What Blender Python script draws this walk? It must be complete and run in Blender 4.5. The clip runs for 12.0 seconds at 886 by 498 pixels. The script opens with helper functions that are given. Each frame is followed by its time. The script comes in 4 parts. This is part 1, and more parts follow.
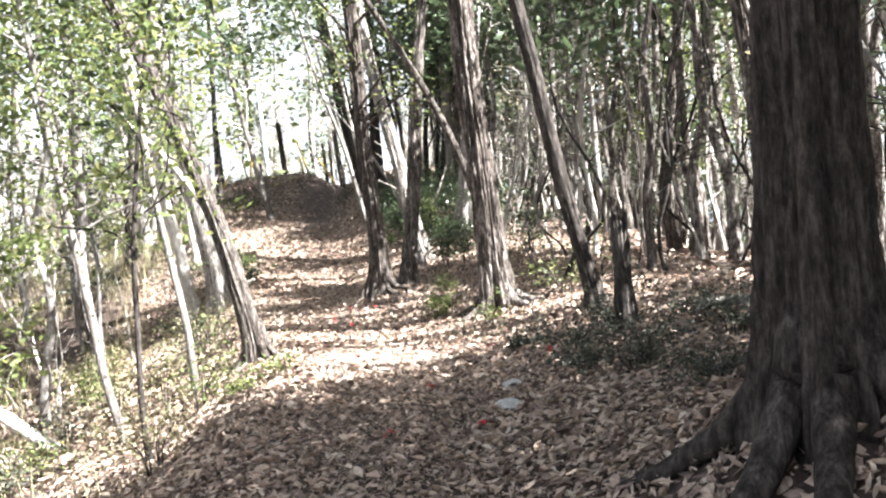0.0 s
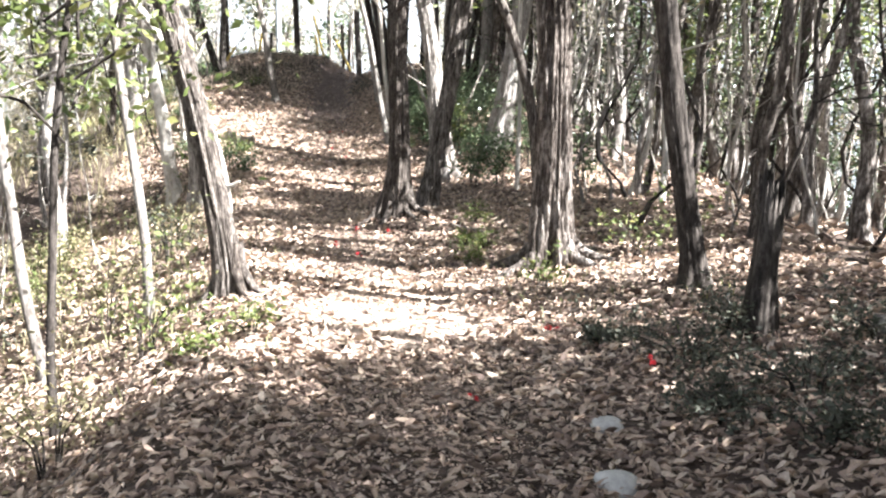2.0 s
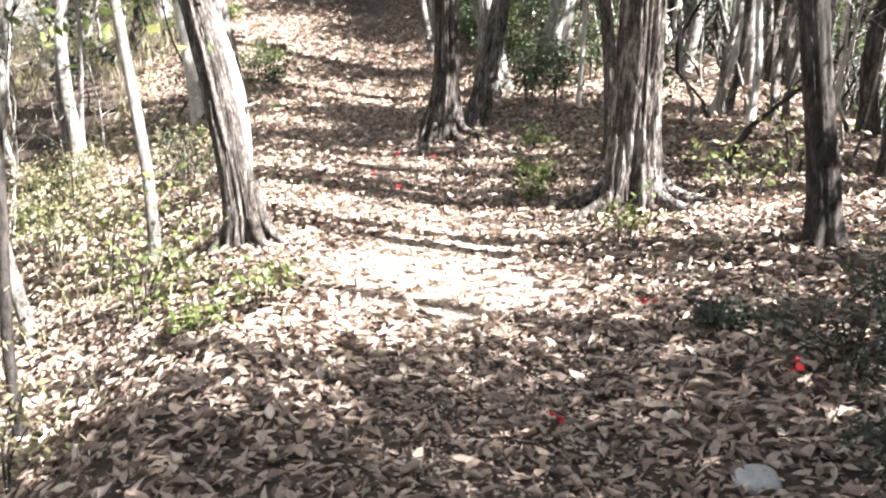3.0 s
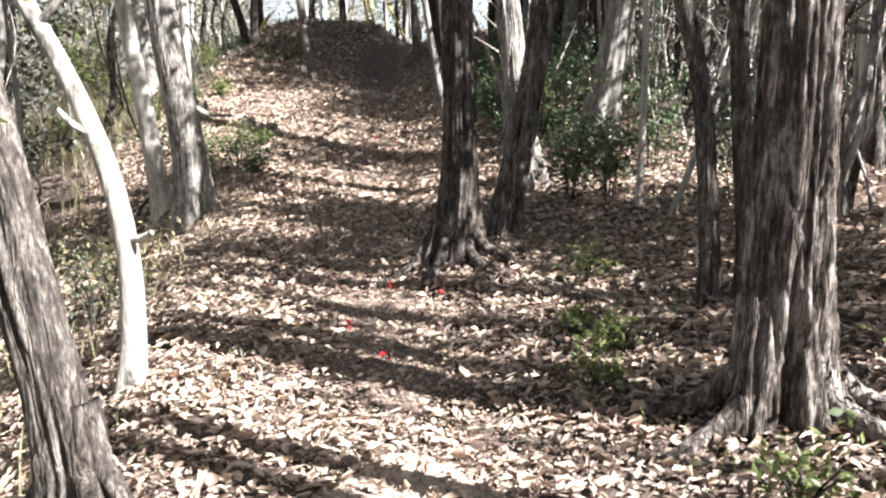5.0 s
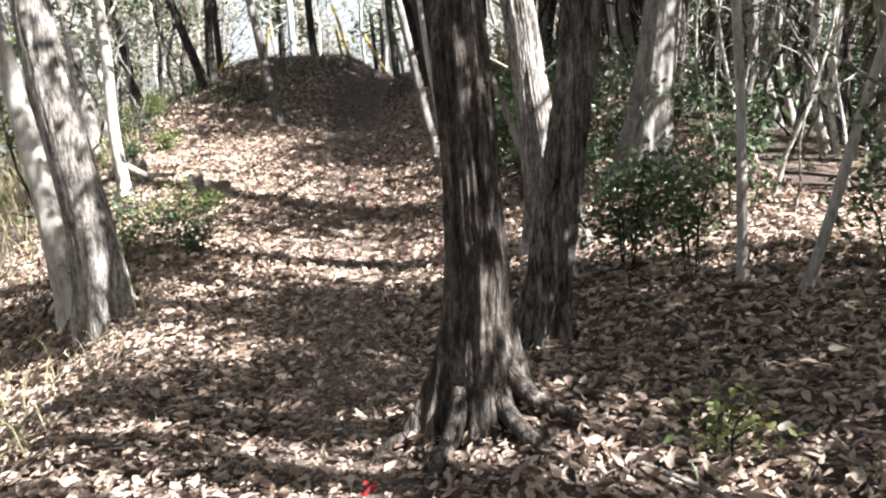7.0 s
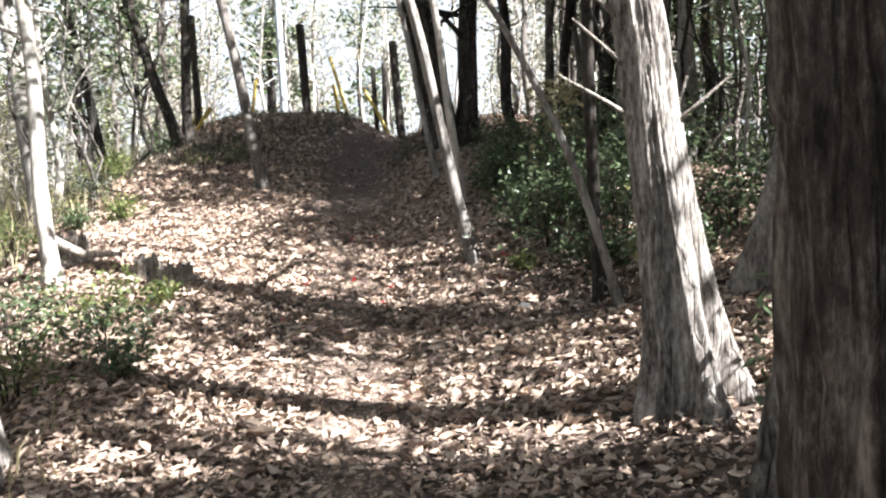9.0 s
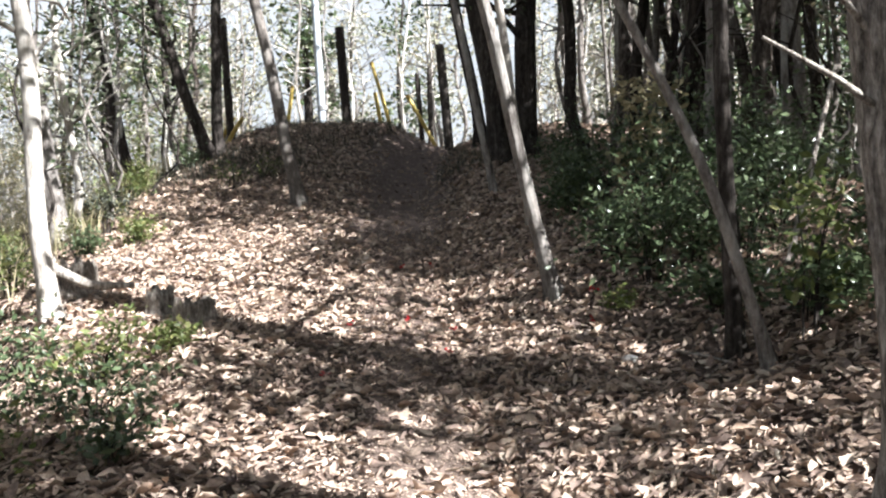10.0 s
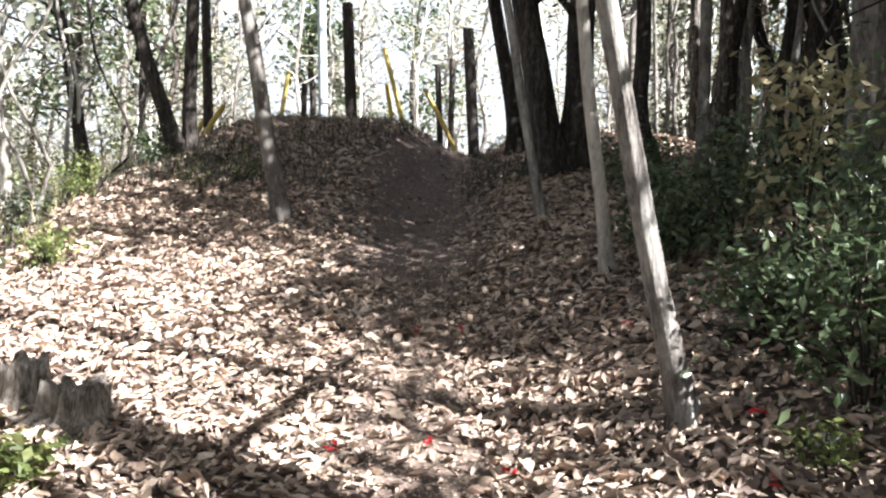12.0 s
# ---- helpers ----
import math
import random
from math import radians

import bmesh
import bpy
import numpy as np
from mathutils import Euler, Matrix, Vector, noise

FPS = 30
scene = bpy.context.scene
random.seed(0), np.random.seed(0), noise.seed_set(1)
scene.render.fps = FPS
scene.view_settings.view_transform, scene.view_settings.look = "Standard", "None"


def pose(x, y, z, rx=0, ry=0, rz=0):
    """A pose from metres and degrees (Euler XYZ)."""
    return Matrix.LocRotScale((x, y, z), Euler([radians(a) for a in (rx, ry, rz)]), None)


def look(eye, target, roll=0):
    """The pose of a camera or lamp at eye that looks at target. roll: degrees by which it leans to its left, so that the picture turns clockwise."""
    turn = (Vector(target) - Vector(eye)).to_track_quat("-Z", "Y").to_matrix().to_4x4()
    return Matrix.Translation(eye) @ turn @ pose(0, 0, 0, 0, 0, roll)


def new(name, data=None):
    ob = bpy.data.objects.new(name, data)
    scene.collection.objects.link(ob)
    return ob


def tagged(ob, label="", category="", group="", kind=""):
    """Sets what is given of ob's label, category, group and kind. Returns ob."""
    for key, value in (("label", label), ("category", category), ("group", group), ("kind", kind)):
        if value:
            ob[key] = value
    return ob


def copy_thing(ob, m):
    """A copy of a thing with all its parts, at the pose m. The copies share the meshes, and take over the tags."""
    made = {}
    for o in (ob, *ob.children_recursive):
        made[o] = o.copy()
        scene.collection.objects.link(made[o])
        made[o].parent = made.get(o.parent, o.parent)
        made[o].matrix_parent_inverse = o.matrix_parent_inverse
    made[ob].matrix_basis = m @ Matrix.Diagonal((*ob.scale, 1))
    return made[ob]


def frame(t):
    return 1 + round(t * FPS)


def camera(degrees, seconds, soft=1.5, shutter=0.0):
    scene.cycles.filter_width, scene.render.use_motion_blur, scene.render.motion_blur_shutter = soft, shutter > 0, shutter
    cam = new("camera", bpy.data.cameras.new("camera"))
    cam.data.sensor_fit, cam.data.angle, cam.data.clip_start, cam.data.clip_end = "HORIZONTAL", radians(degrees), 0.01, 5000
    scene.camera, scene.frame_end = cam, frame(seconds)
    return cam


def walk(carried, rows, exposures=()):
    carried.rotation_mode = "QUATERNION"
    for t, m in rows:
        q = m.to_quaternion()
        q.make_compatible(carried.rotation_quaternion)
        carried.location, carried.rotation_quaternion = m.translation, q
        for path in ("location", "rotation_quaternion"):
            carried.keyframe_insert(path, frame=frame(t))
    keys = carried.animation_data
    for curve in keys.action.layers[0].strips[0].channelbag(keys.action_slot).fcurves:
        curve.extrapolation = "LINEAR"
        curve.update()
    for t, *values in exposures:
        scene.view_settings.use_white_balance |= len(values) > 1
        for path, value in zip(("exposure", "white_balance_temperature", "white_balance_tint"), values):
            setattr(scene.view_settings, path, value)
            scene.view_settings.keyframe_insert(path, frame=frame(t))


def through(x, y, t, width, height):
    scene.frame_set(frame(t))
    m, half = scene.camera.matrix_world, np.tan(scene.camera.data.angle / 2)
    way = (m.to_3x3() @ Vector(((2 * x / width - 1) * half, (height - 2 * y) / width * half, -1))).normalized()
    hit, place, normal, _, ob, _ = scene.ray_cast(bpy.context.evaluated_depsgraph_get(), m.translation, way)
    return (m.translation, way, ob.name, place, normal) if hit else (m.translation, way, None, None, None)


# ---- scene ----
cam = camera(55.83, 12.0, soft=2.2)
PATH = [
    (0, look((-0.000, -0.000, 1.500), (0.686, 9.972, 1.200), -5.12)),
    (0.5, look((-0.050, 0.485, 1.527), (0.595, 10.460, 1.237), -0.27)),
    (1, look((-0.048, 1.018, 1.543), (0.859, 10.931, 0.592), 0.90)),
    (1.5, look((-0.127, 1.659, 1.625), (0.745, 11.531, 0.297), 1.86)),
    (2, look((-0.208, 2.215, 1.631), (0.460, 12.086, 0.175), 2.40)),
    (2.5, look((-0.184, 2.833, 1.606), (0.335, 12.497, -0.910), 3.27)),
    (3, look((-0.259, 3.421, 1.651), (-0.032, 13.089, -0.894), 2.41)),
    (3.2, look((-0.209, 3.672, 1.627), (-0.062, 13.402, -0.675), 1.95)),
    (4.8, look((-0.124, 5.693, 1.738), (-0.294, 15.440, -0.490), 0.40)),
    (5, look((-0.144, 6.004, 1.713), (-0.243, 15.845, -0.057), 1.58)),
    (5.5, look((-0.139, 6.623, 1.754), (-0.185, 16.561, 0.640), -0.10)),
    (6, look((-0.131, 7.281, 1.790), (-0.309, 17.230, 0.796), -1.66)),
    (6.5, look((-0.214, 7.951, 1.777), (-0.355, 17.869, 0.504), -0.92)),
    (7, look((-0.213, 8.595, 1.752), (-0.275, 18.499, 0.371), -2.38)),
    (7.2, look((-0.285, 8.901, 1.748), (-0.309, 18.839, 0.636), -1.75)),
    (8.8, look((-0.573, 10.819, 1.850), (-0.426, 20.783, 1.009), 0.21)),
    (9, look((-0.586, 11.107, 1.831), (-0.495, 21.088, 1.219), -1.45)),
    (9.5, look((-0.737, 11.816, 1.892), (-0.679, 21.802, 1.365), -0.59)),
    (10, look((-0.859, 12.490, 1.899), (-1.182, 22.475, 1.456), -1.53)),
    (10.5, look((-0.886, 13.188, 1.909), (-1.330, 23.167, 1.434), 0.47)),
    (11, look((-1.077, 13.800, 2.026), (-1.452, 23.764, 1.263), -0.37)),
    (11.5, look((-1.064, 14.431, 2.009), (-1.496, 24.395, 1.283), -0.35)),
    (12, look((-1.169, 15.093, 2.080), (-1.517, 25.081, 1.722), 1.27)),
]
walk(cam, PATH, [(0.0, 3.13, 6090, 10), (3.2, 2.98, 6090, 10), (4.9, 2.4, 6090, 10), (6.0, 2.32, 6090, 10), (7.0, 2.42, 6090, 10), (9.4, 2.55, 6090, 10), (10.0, 2.22, 6030, 10), (10.7, 2.56, 6090, 10), (12.0, 2.64, 6090, 10)])

# ---- daylight: a clear day, the sun high on the walker's right ----
SUN_EL = radians(43)
TO_SUN = Vector((0.89 * math.cos(SUN_EL), -0.456 * math.cos(SUN_EL), math.sin(SUN_EL)))
world = bpy.data.worlds.new("sky")
scene.world = world
world.use_nodes = True
wn = world.node_tree
sky = wn.nodes.new("ShaderNodeTexSky")
sky.sky_type = "NISHITA"
sky.sun_disc = False
sky.sun_elevation = SUN_EL
sky.sun_rotation = math.atan2(0.89, -0.456)
sky.dust_density = 3.0
haze = wn.nodes.new("ShaderNodeHueSaturation")
haze.inputs["Saturation"].default_value = 0.45
wn.links.new(sky.outputs[0], haze.inputs["Color"])
wn.links.new(haze.outputs[0], wn.nodes["Background"].inputs[0])
wn.nodes["Background"].inputs[1].default_value = 0.030
sun_data = bpy.data.lights.new("sun", "SUN")
sun_data.energy = 5.0
sun_data.angle = radians(0.5)
sun_data.color = (1.0, 0.965, 0.91)
sun = new("sun", sun_data)
sun.matrix_world = look(TO_SUN * 60, (0, 0, 0))


# ---- materials ----
def material(name, rough=0.9):
    m = bpy.data.materials.new(name)
    m.use_nodes = True
    n = m.node_tree
    b = n.nodes["Principled BSDF"]
    b.inputs["Roughness"].default_value = rough
    b.inputs["Specular IOR Level"].default_value = 0.25
    return m, n, b


def node(n, kind, **values):
    x = n.nodes.new(kind)
    for key, value in values.items():
        x.inputs[key].default_value = value
    return x


def ramp(n, source, stops):
    r = n.nodes.new("ShaderNodeValToRGB")
    e = r.color_ramp.elements
    e[0].position, e[0].color = stops[0][0], (*stops[0][1], 1)
    e[1].position, e[1].color = stops[-1][0], (*stops[-1][1], 1)
    for p, c in stops[1:-1]:
        e.new(p).color = (*c, 1)
    n.links.new(source, r.inputs[0])
    return r.outputs[0]


def mixed(n, a, b, fac, mode="MIX"):
    m = n.nodes.new("ShaderNodeMix")
    m.data_type, m.blend_type = "RGBA", mode
    n.links.new(a, m.inputs[6])
    n.links.new(b, m.inputs[7])
    if isinstance(fac, float):
        m.inputs[0].default_value = fac
    else:
        n.links.new(fac, m.inputs[0])
    return m.outputs[2]


def stretched(n, sx, sy, sz):
    c = n.nodes.new("ShaderNodeTexCoord")
    m = n.nodes.new("ShaderNodeMapping")
    m.inputs["Scale"].default_value = (sx, sy, sz)
    n.links.new(c.outputs["Object"], m.inputs[0])
    return m.outputs[0]


def noise_tex(n, vector, scale, detail=4.0, rough=0.6):
    t = node(n, "ShaderNodeTexNoise", Scale=scale, Detail=detail, Roughness=rough)
    if vector:
        n.links.new(vector, t.inputs["Vector"])
    return t.outputs["Fac"]


def bump(n, b, source, strength, distance):
    x = node(n, "ShaderNodeBump", Strength=strength, Distance=distance)
    n.links.new(source, x.inputs["Height"])
    n.links.new(x.outputs[0], b.inputs["Normal"])


def bark(name, dark, mid, light, lichen=None, grain=26.0, plates=0.0, blotches=(0.5, 0.66), cracks=0.25):
    """Stringy bark: wandering streaks along the stem, fine fibres and flakes across them, blotches of lichen."""
    m, n, b = material(name, 0.95)
    b.inputs["Specular IOR Level"].default_value = 0.12
    drift = node(n, "ShaderNodeTexNoise", Scale=5.0, Detail=2.0)
    n.links.new(stretched(n, 1, 1, 0.5), drift.inputs["Vector"])
    push = n.nodes.new("ShaderNodeVectorMath")
    push.operation = "SCALE"
    push.inputs["Scale"].default_value = 0.07
    n.links.new(drift.outputs["Color"], push.inputs[0])
    along = n.nodes.new("ShaderNodeVectorMath")
    along.operation = "ADD"
    n.links.new(stretched(n, 1, 1, 0.13), along.inputs[0])
    n.links.new(push.outputs[0], along.inputs[1])
    streak = noise_tex(n, along.outputs[0], grain, 6.0, 0.72)
    fibre = noise_tex(n, stretched(n, 1, 1, 0.22), grain * 4.5, 4.0, 0.7)
    flake = noise_tex(n, stretched(n, 1, 1, 0.45), grain * 1.6, 5.0, 0.75)
    grainy = mixed(n, mixed(n, streak, fibre, 0.3), flake, 0.33)
    c = ramp(n, grainy, [(0.41, dark), (0.5, mid), (0.6, light)])
    if lichen:
        blotch = noise_tex(n, stretched(n, 1, 1, 0.5), 4.2, 5.0, 0.65)
        r = ramp(n, blotch, [(blotches[0], (0, 0, 0)), (blotches[1], (0.85, 0.85, 0.85))])
        rgb = n.nodes.new("ShaderNodeRGB")
        rgb.outputs[0].default_value = (*lichen, 1)
        c = mixed(n, c, rgb.outputs[0], r)
    info = n.nodes.new("ShaderNodeObjectInfo")
    tone = ramp(n, info.outputs["Random"], [(0.0, (0.72, 0.69, 0.67)), (1.0, (1.12, 1.12, 1.12))])
    c = mixed(n, c, tone, 1.0, "MULTIPLY")
    height = grainy
    if plates:
        cell = node(n, "ShaderNodeTexVoronoi", Scale=plates)
        cell.feature = "DISTANCE_TO_EDGE"
        n.links.new(along.outputs[0], cell.inputs["Vector"])
        crack = ramp(n, cell.outputs["Distance"], [(0.0, (0.3, 0.28, 0.27)), (0.12, (1, 1, 1))])
        c = mixed(n, c, crack, cracks, "MULTIPLY")
        height = mixed(n, crack, grainy, 0.75)
    n.links.new(c, b.inputs["Base Color"])
    bump(n, b, height, 1.0, 0.03)
    return m


def leafy(name, colours, rough=0.5, through=0.3):
    """Leaves: each its own shade, letting some light pass."""
    m, n, b = material(name, rough)
    b.inputs["Specular IOR Level"].default_value = 0.4
    g = n.nodes.new("ShaderNodeNewGeometry")
    steps = [(i / (len(colours) - 1), c) for i, c in enumerate(colours)]
    c = ramp(n, g.outputs["Random Per Island"], steps)
    vein = noise_tex(n, stretched(n, 1, 1, 1), 60.0, 2.0)
    c = mixed(n, c, ramp(n, vein, [(0.3, (0.7, 0.7, 0.7)), (0.7, (1.1, 1.1, 1.1))]), 1.0, "MULTIPLY")
    n.links.new(c, b.inputs["Base Color"])
    if through:
        t = n.nodes.new("ShaderNodeBsdfTranslucent")
        n.links.new(c, t.inputs[0])
        x = n.nodes.new("ShaderNodeMixShader")
        x.inputs[0].default_value = through
        n.links.new(b.outputs[0], x.inputs[1])
        n.links.new(t.outputs[0], x.inputs[2])
        n.links.new(x.outputs[0], n.nodes["Material Output"].inputs[0])
    return m


def plain(name, colour, rough=0.7, spread=0.25, scale=9.0, relief=0.3):
    m, n, b = material(name, rough)
    f = noise_tex(n, stretched(n, 1, 1, 1), scale, 6.0, 0.7)
    lo, hi = [tuple(k * (1 + s * spread) for k in colour) for s in (-1, 1)]
    n.links.new(ramp(n, f, [(0.3, lo), (0.7, hi)]), b.inputs["Base Color"])
    bump(n, b, f, relief, 0.01)
    return m


PLATED = bark("plated_bark", (0.024, 0.02, 0.018), (0.13, 0.112, 0.1), (0.33, 0.3, 0.27), None, 16, 20.0, cracks=0.8)
CEDAR = bark("cedar_bark", (0.024, 0.02, 0.018), (0.08, 0.068, 0.06), (0.26, 0.232, 0.208), None, 22, 30.0)
SHAGGY = bark("shaggy_bark", (0.06, 0.052, 0.046), (0.25, 0.226, 0.206), (0.56, 0.525, 0.49), None, 18, 24.0)
FLAKY = bark("flaky_bark", (0.022, 0.019, 0.017), (0.115, 0.098, 0.087), (0.46, 0.425, 0.395), None, 15, 30.0)
GREY = bark("grey_bark", (0.08, 0.07, 0.062), (0.19, 0.172, 0.158), (0.34, 0.318, 0.295), (0.39, 0.375, 0.35), 20)
PALE = bark("pale_bark", (0.24, 0.215, 0.19), (0.46, 0.43, 0.39), (0.66, 0.63, 0.58), (0.7, 0.68, 0.63), 14)
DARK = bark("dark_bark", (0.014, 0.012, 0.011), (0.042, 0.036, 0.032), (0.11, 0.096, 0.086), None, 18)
BLEACHED = bark("bleached_wood", (0.2, 0.18, 0.155), (0.42, 0.395, 0.36), (0.6, 0.575, 0.53), (0.07, 0.06, 0.05), 14, 0.0, (0.56, 0.62))
DEAD = bark("weathered_wood", (0.08, 0.066, 0.055), (0.28, 0.25, 0.22), (0.5, 0.47, 0.42), None, 30)
LITTER = leafy("fallen_leaves", [(0.1, 0.071, 0.06), (0.32, 0.232, 0.186), (0.17, 0.122, 0.1), (0.54, 0.41, 0.32), (0.4, 0.3, 0.24),
                                 (0.63, 0.5, 0.395), (0.5, 0.372, 0.288), (0.68, 0.565, 0.46), (0.54, 0.4, 0.3), (0.26, 0.187, 0.15)], 0.7, 0.12)
GREEN = leafy("evergreen_leaves", [(0.045, 0.068, 0.032), (0.08, 0.112, 0.055), (0.14, 0.175, 0.092), (0.06, 0.086, 0.043)], 0.3, 0.3)
FRESH = leafy("fresh_leaves", [(0.12, 0.155, 0.05), (0.2, 0.235, 0.08), (0.1, 0.14, 0.05), (0.32, 0.31, 0.12)], 0.42, 0.48)
DULL = leafy("dull_leaves", [(0.042, 0.048, 0.033), (0.07, 0.076, 0.052), (0.1, 0.102, 0.072), (0.056, 0.059, 0.043)], 0.55, 0.25)
# leaf colours paled so that distant haze is part of them
HAZE_TINT = leafy("haze_tinted_leaves", [(0.3, 0.31, 0.23), (0.4, 0.41, 0.31), (0.46, 0.45, 0.36), (0.33, 0.34, 0.26)], 0.6, 0.5)
STRAW = leafy("dry_grass", [(0.3, 0.26, 0.15), (0.42, 0.36, 0.22), (0.27, 0.265, 0.135), (0.5, 0.43, 0.28)], 0.7, 0.4)
ROSE = leafy("red_petals", [(0.6, 0.02, 0.03), (0.7, 0.05, 0.06)], 0.5, 0.3)
POST = bark("post_wood", (0.02, 0.018, 0.016), (0.06, 0.052, 0.046), (0.12, 0.105, 0.095), None, 40)
POLE = plain("pole_concrete", (0.42, 0.46, 0.5), 0.7, 0.1)
YELLOW = plain("yellow_plastic", (0.5, 0.37, 0.1), 0.45, 0.15, 4.0, 0.05)
STONE = plain("pale_stone", (0.42, 0.405, 0.385), 0.8, 0.3, 14.0, 0.6)
WIRE = plain("steel_wire", (0.3, 0.3, 0.3), 0.5, 0.1)


def ground_material():
    m, n, b = material("forest_floor", 0.95)
    v = stretched(n, 1, 1, 1)
    t = node(n, "ShaderNodeTexVoronoi", Scale=26.0)
    n.links.new(v, t.inputs["Vector"])
    leaf = ramp(n, t.outputs["Color"], [(0.0, (0.03, 0.021, 0.017)), (0.35, (0.075, 0.053, 0.042)), (0.7, (0.16, 0.118, 0.093)), (1.0, (0.27, 0.21, 0.168))])
    soil = ramp(n, noise_tex(n, v, 7.0, 6.0), [(0.3, (0.035, 0.026, 0.022)), (0.7, (0.09, 0.065, 0.053))])
    c = mixed(n, soil, leaf, ramp(n, noise_tex(n, v, 1.7, 4.0), [(0.38, (0.15, 0.15, 0.15)), (0.6, (0.8, 0.8, 0.8))]))
    n.links.new(c, b.inputs["Base Color"])
    bump(n, b, t.outputs["Distance"], 0.6, 0.02)
    return m


GROUND = ground_material()
# pale soil, its colour raised further to carry the sunlit patch's brightness
SUNLIT_SOIL = plain("sunlit_pale_soil", (0.40, 0.32, 0.265), 0.95, 0.4, 13.0, 0.8)
WORN_SOIL = plain("worn_trail_soil", (0.15, 0.112, 0.092), 0.95, 0.55, 24.0, 1.0)
SOIL = plain("trodden_soil", (0.125, 0.093, 0.078), 0.95, 0.45, 11.0, 0.8)
# emission lets the backdrop ring glow like a white, hazy sky
HAZE_GLOW = bpy.data.materials.new("haze_glow")
HAZE_GLOW.use_nodes = True
HAZE_GLOW.node_tree.nodes["Principled BSDF"].inputs["Base Color"].default_value = (0, 0, 0, 1)
HAZE_GLOW.node_tree.nodes["Principled BSDF"].inputs["Emission Color"].default_value = (0.93, 0.97, 1.0, 1)
HAZE_GLOW.node_tree.nodes["Principled BSDF"].inputs["Emission Strength"].default_value = 0.2


# ---- ground ----
def smooth(a, b, v):
    """0 below a, 1 above b, smooth between."""
    s = np.clip((v - a) / (b - a), 0, 1)
    return s * s * (3 - 2 * s)


TRAIL_Y = [-30, -6, 0, 4, 6.5, 8.5, 10.6, 12.3, 13.7, 15.3, 17.4, 19.2, 20.3, 22.8, 25.3, 27.2, 29, 33, 45, 80]
TRAIL_X = [0, 0, 0, 0, 0, -0.2, -0.5, -0.75, -0.85, -1.0, -1.2, -1.45, -1.55, -1.72, -1.85, -1.5, -1.3, -1.3, -1, -1]
TRAIL_Z = [-1.5, 0.0, 0.12, 0.27, 0.24, 0.27, 0.33, 0.36, 0.41, 0.55, 0.80, 1.13, 1.40, 1.92, 2.50, 3.02, 3.2, 2.9, 1.2, -2]


def trail_x(y):
    return np.interp(y, TRAIL_Y, TRAIL_X)


def ground_z(x, y):
    """Height of the ground: a trail on a narrow spur that climbs to a mound."""
    z = sum(np.interp(y + o, TRAIL_Y, TRAIL_Z) for o in (-0.8, -0.4, 0, 0.4, 0.8)) / 5
    d = x - sum(np.interp(y + o, TRAIL_Y, TRAIL_X) for o in (-1, 0, 1)) / 3
    # bank on the right, then the slope falls away
    up = 0.17 + 0.10 * smooth(12, 17, y) - 0.16 * smooth(19.5, 24, y)
    z = z + up * (np.clip(d - 0.4, 0, 2.6))
    z = z - (0.30 + 0.1 * smooth(18, 24, y)) * np.clip(d - 4.2 + 1.8 * smooth(18, 24, y), 0, 40) * smooth(4.2 - 1.8 * smooth(18, 24, y), 7.5, d)
    # drop on the left, gentler near the mound
    edge = np.interp(y, [0, 6, 10, 15, 18, 19.5, 24, 40], [-0.7, -0.75, -0.85, -1.2, -2.2, -2.9, -3.2, -5])
    steep = np.interp(y, [0, 8, 12, 16, 19, 24, 40], [0.45, 0.40, 0.42, 0.48, 0.30, 0.35, 0.3])
    z = z - steep * np.clip(edge - d, 0, 9) * smooth(0, 1.2, edge - d) - 0.1 * np.clip(edge - d - 9, 0, 40)
    # mound
    z = z + 0.5 * np.exp(-(np.abs(x + 3.3) / 1.85) ** 4 - ((y - 26.8) / 2.3) ** 2)
    z = z - 0.16 * np.exp(-(d / 0.5) ** 2) * smooth(21, 23.5, y) + 0.16 * smooth(0.4, 1.1, d) * (1 - smooth(1.8, 3.2, d)) * smooth(21.5, 24, y)
    # banked-up roots beside the trail, and a slight hollow further on
    z = z + 0.19 * np.exp(-((x - 0.05) / 0.6) ** 2 - ((y - 11.9) / 0.7) ** 2)
    z = z - 0.17 * np.exp(-((x - 0.3) / 0.7) ** 2 - ((y - 17.4) / 0.9) ** 2)
    z = z + 0.42 * np.exp(-((x - 1.75) / 0.75) ** 2 - ((y - 2.85) / 0.85) ** 2)
    return z


def mesh_from(name, verts, faces, mat, smooth_shading=True):
    me = bpy.data.meshes.new(name)
    verts = np.asarray(verts, dtype=np.float32)
    faces = np.asarray(faces, dtype=np.int32)
    k = faces.shape[1]
    me.vertices.add(len(verts))
    me.vertices.foreach_set("co", verts.ravel())
    me.loops.add(faces.size)
    me.loops.foreach_set("vertex_index", faces.ravel())
    me.polygons.add(len(faces))
    me.polygons.foreach_set("loop_start", np.arange(0, faces.size, k, dtype=np.int32))
    me.polygons.foreach_set("use_smooth", np.full(len(faces), smooth_shading))
    me.update(calc_edges=True)
    me.validate()
    me.materials.append(mat)
    return me


def part(name, me, parent, label=""):
    ob = new(name, me)
    ob.parent = parent
    return tagged(ob, label)


def thing(name, x, y, z, label, category, group="", turn=0.0):
    ob = new(name)
    ob.empty_display_size = 0.1
    ob.matrix_basis = pose(x, y, z, 0, 0, turn)
    return tagged(ob, label, category, group)


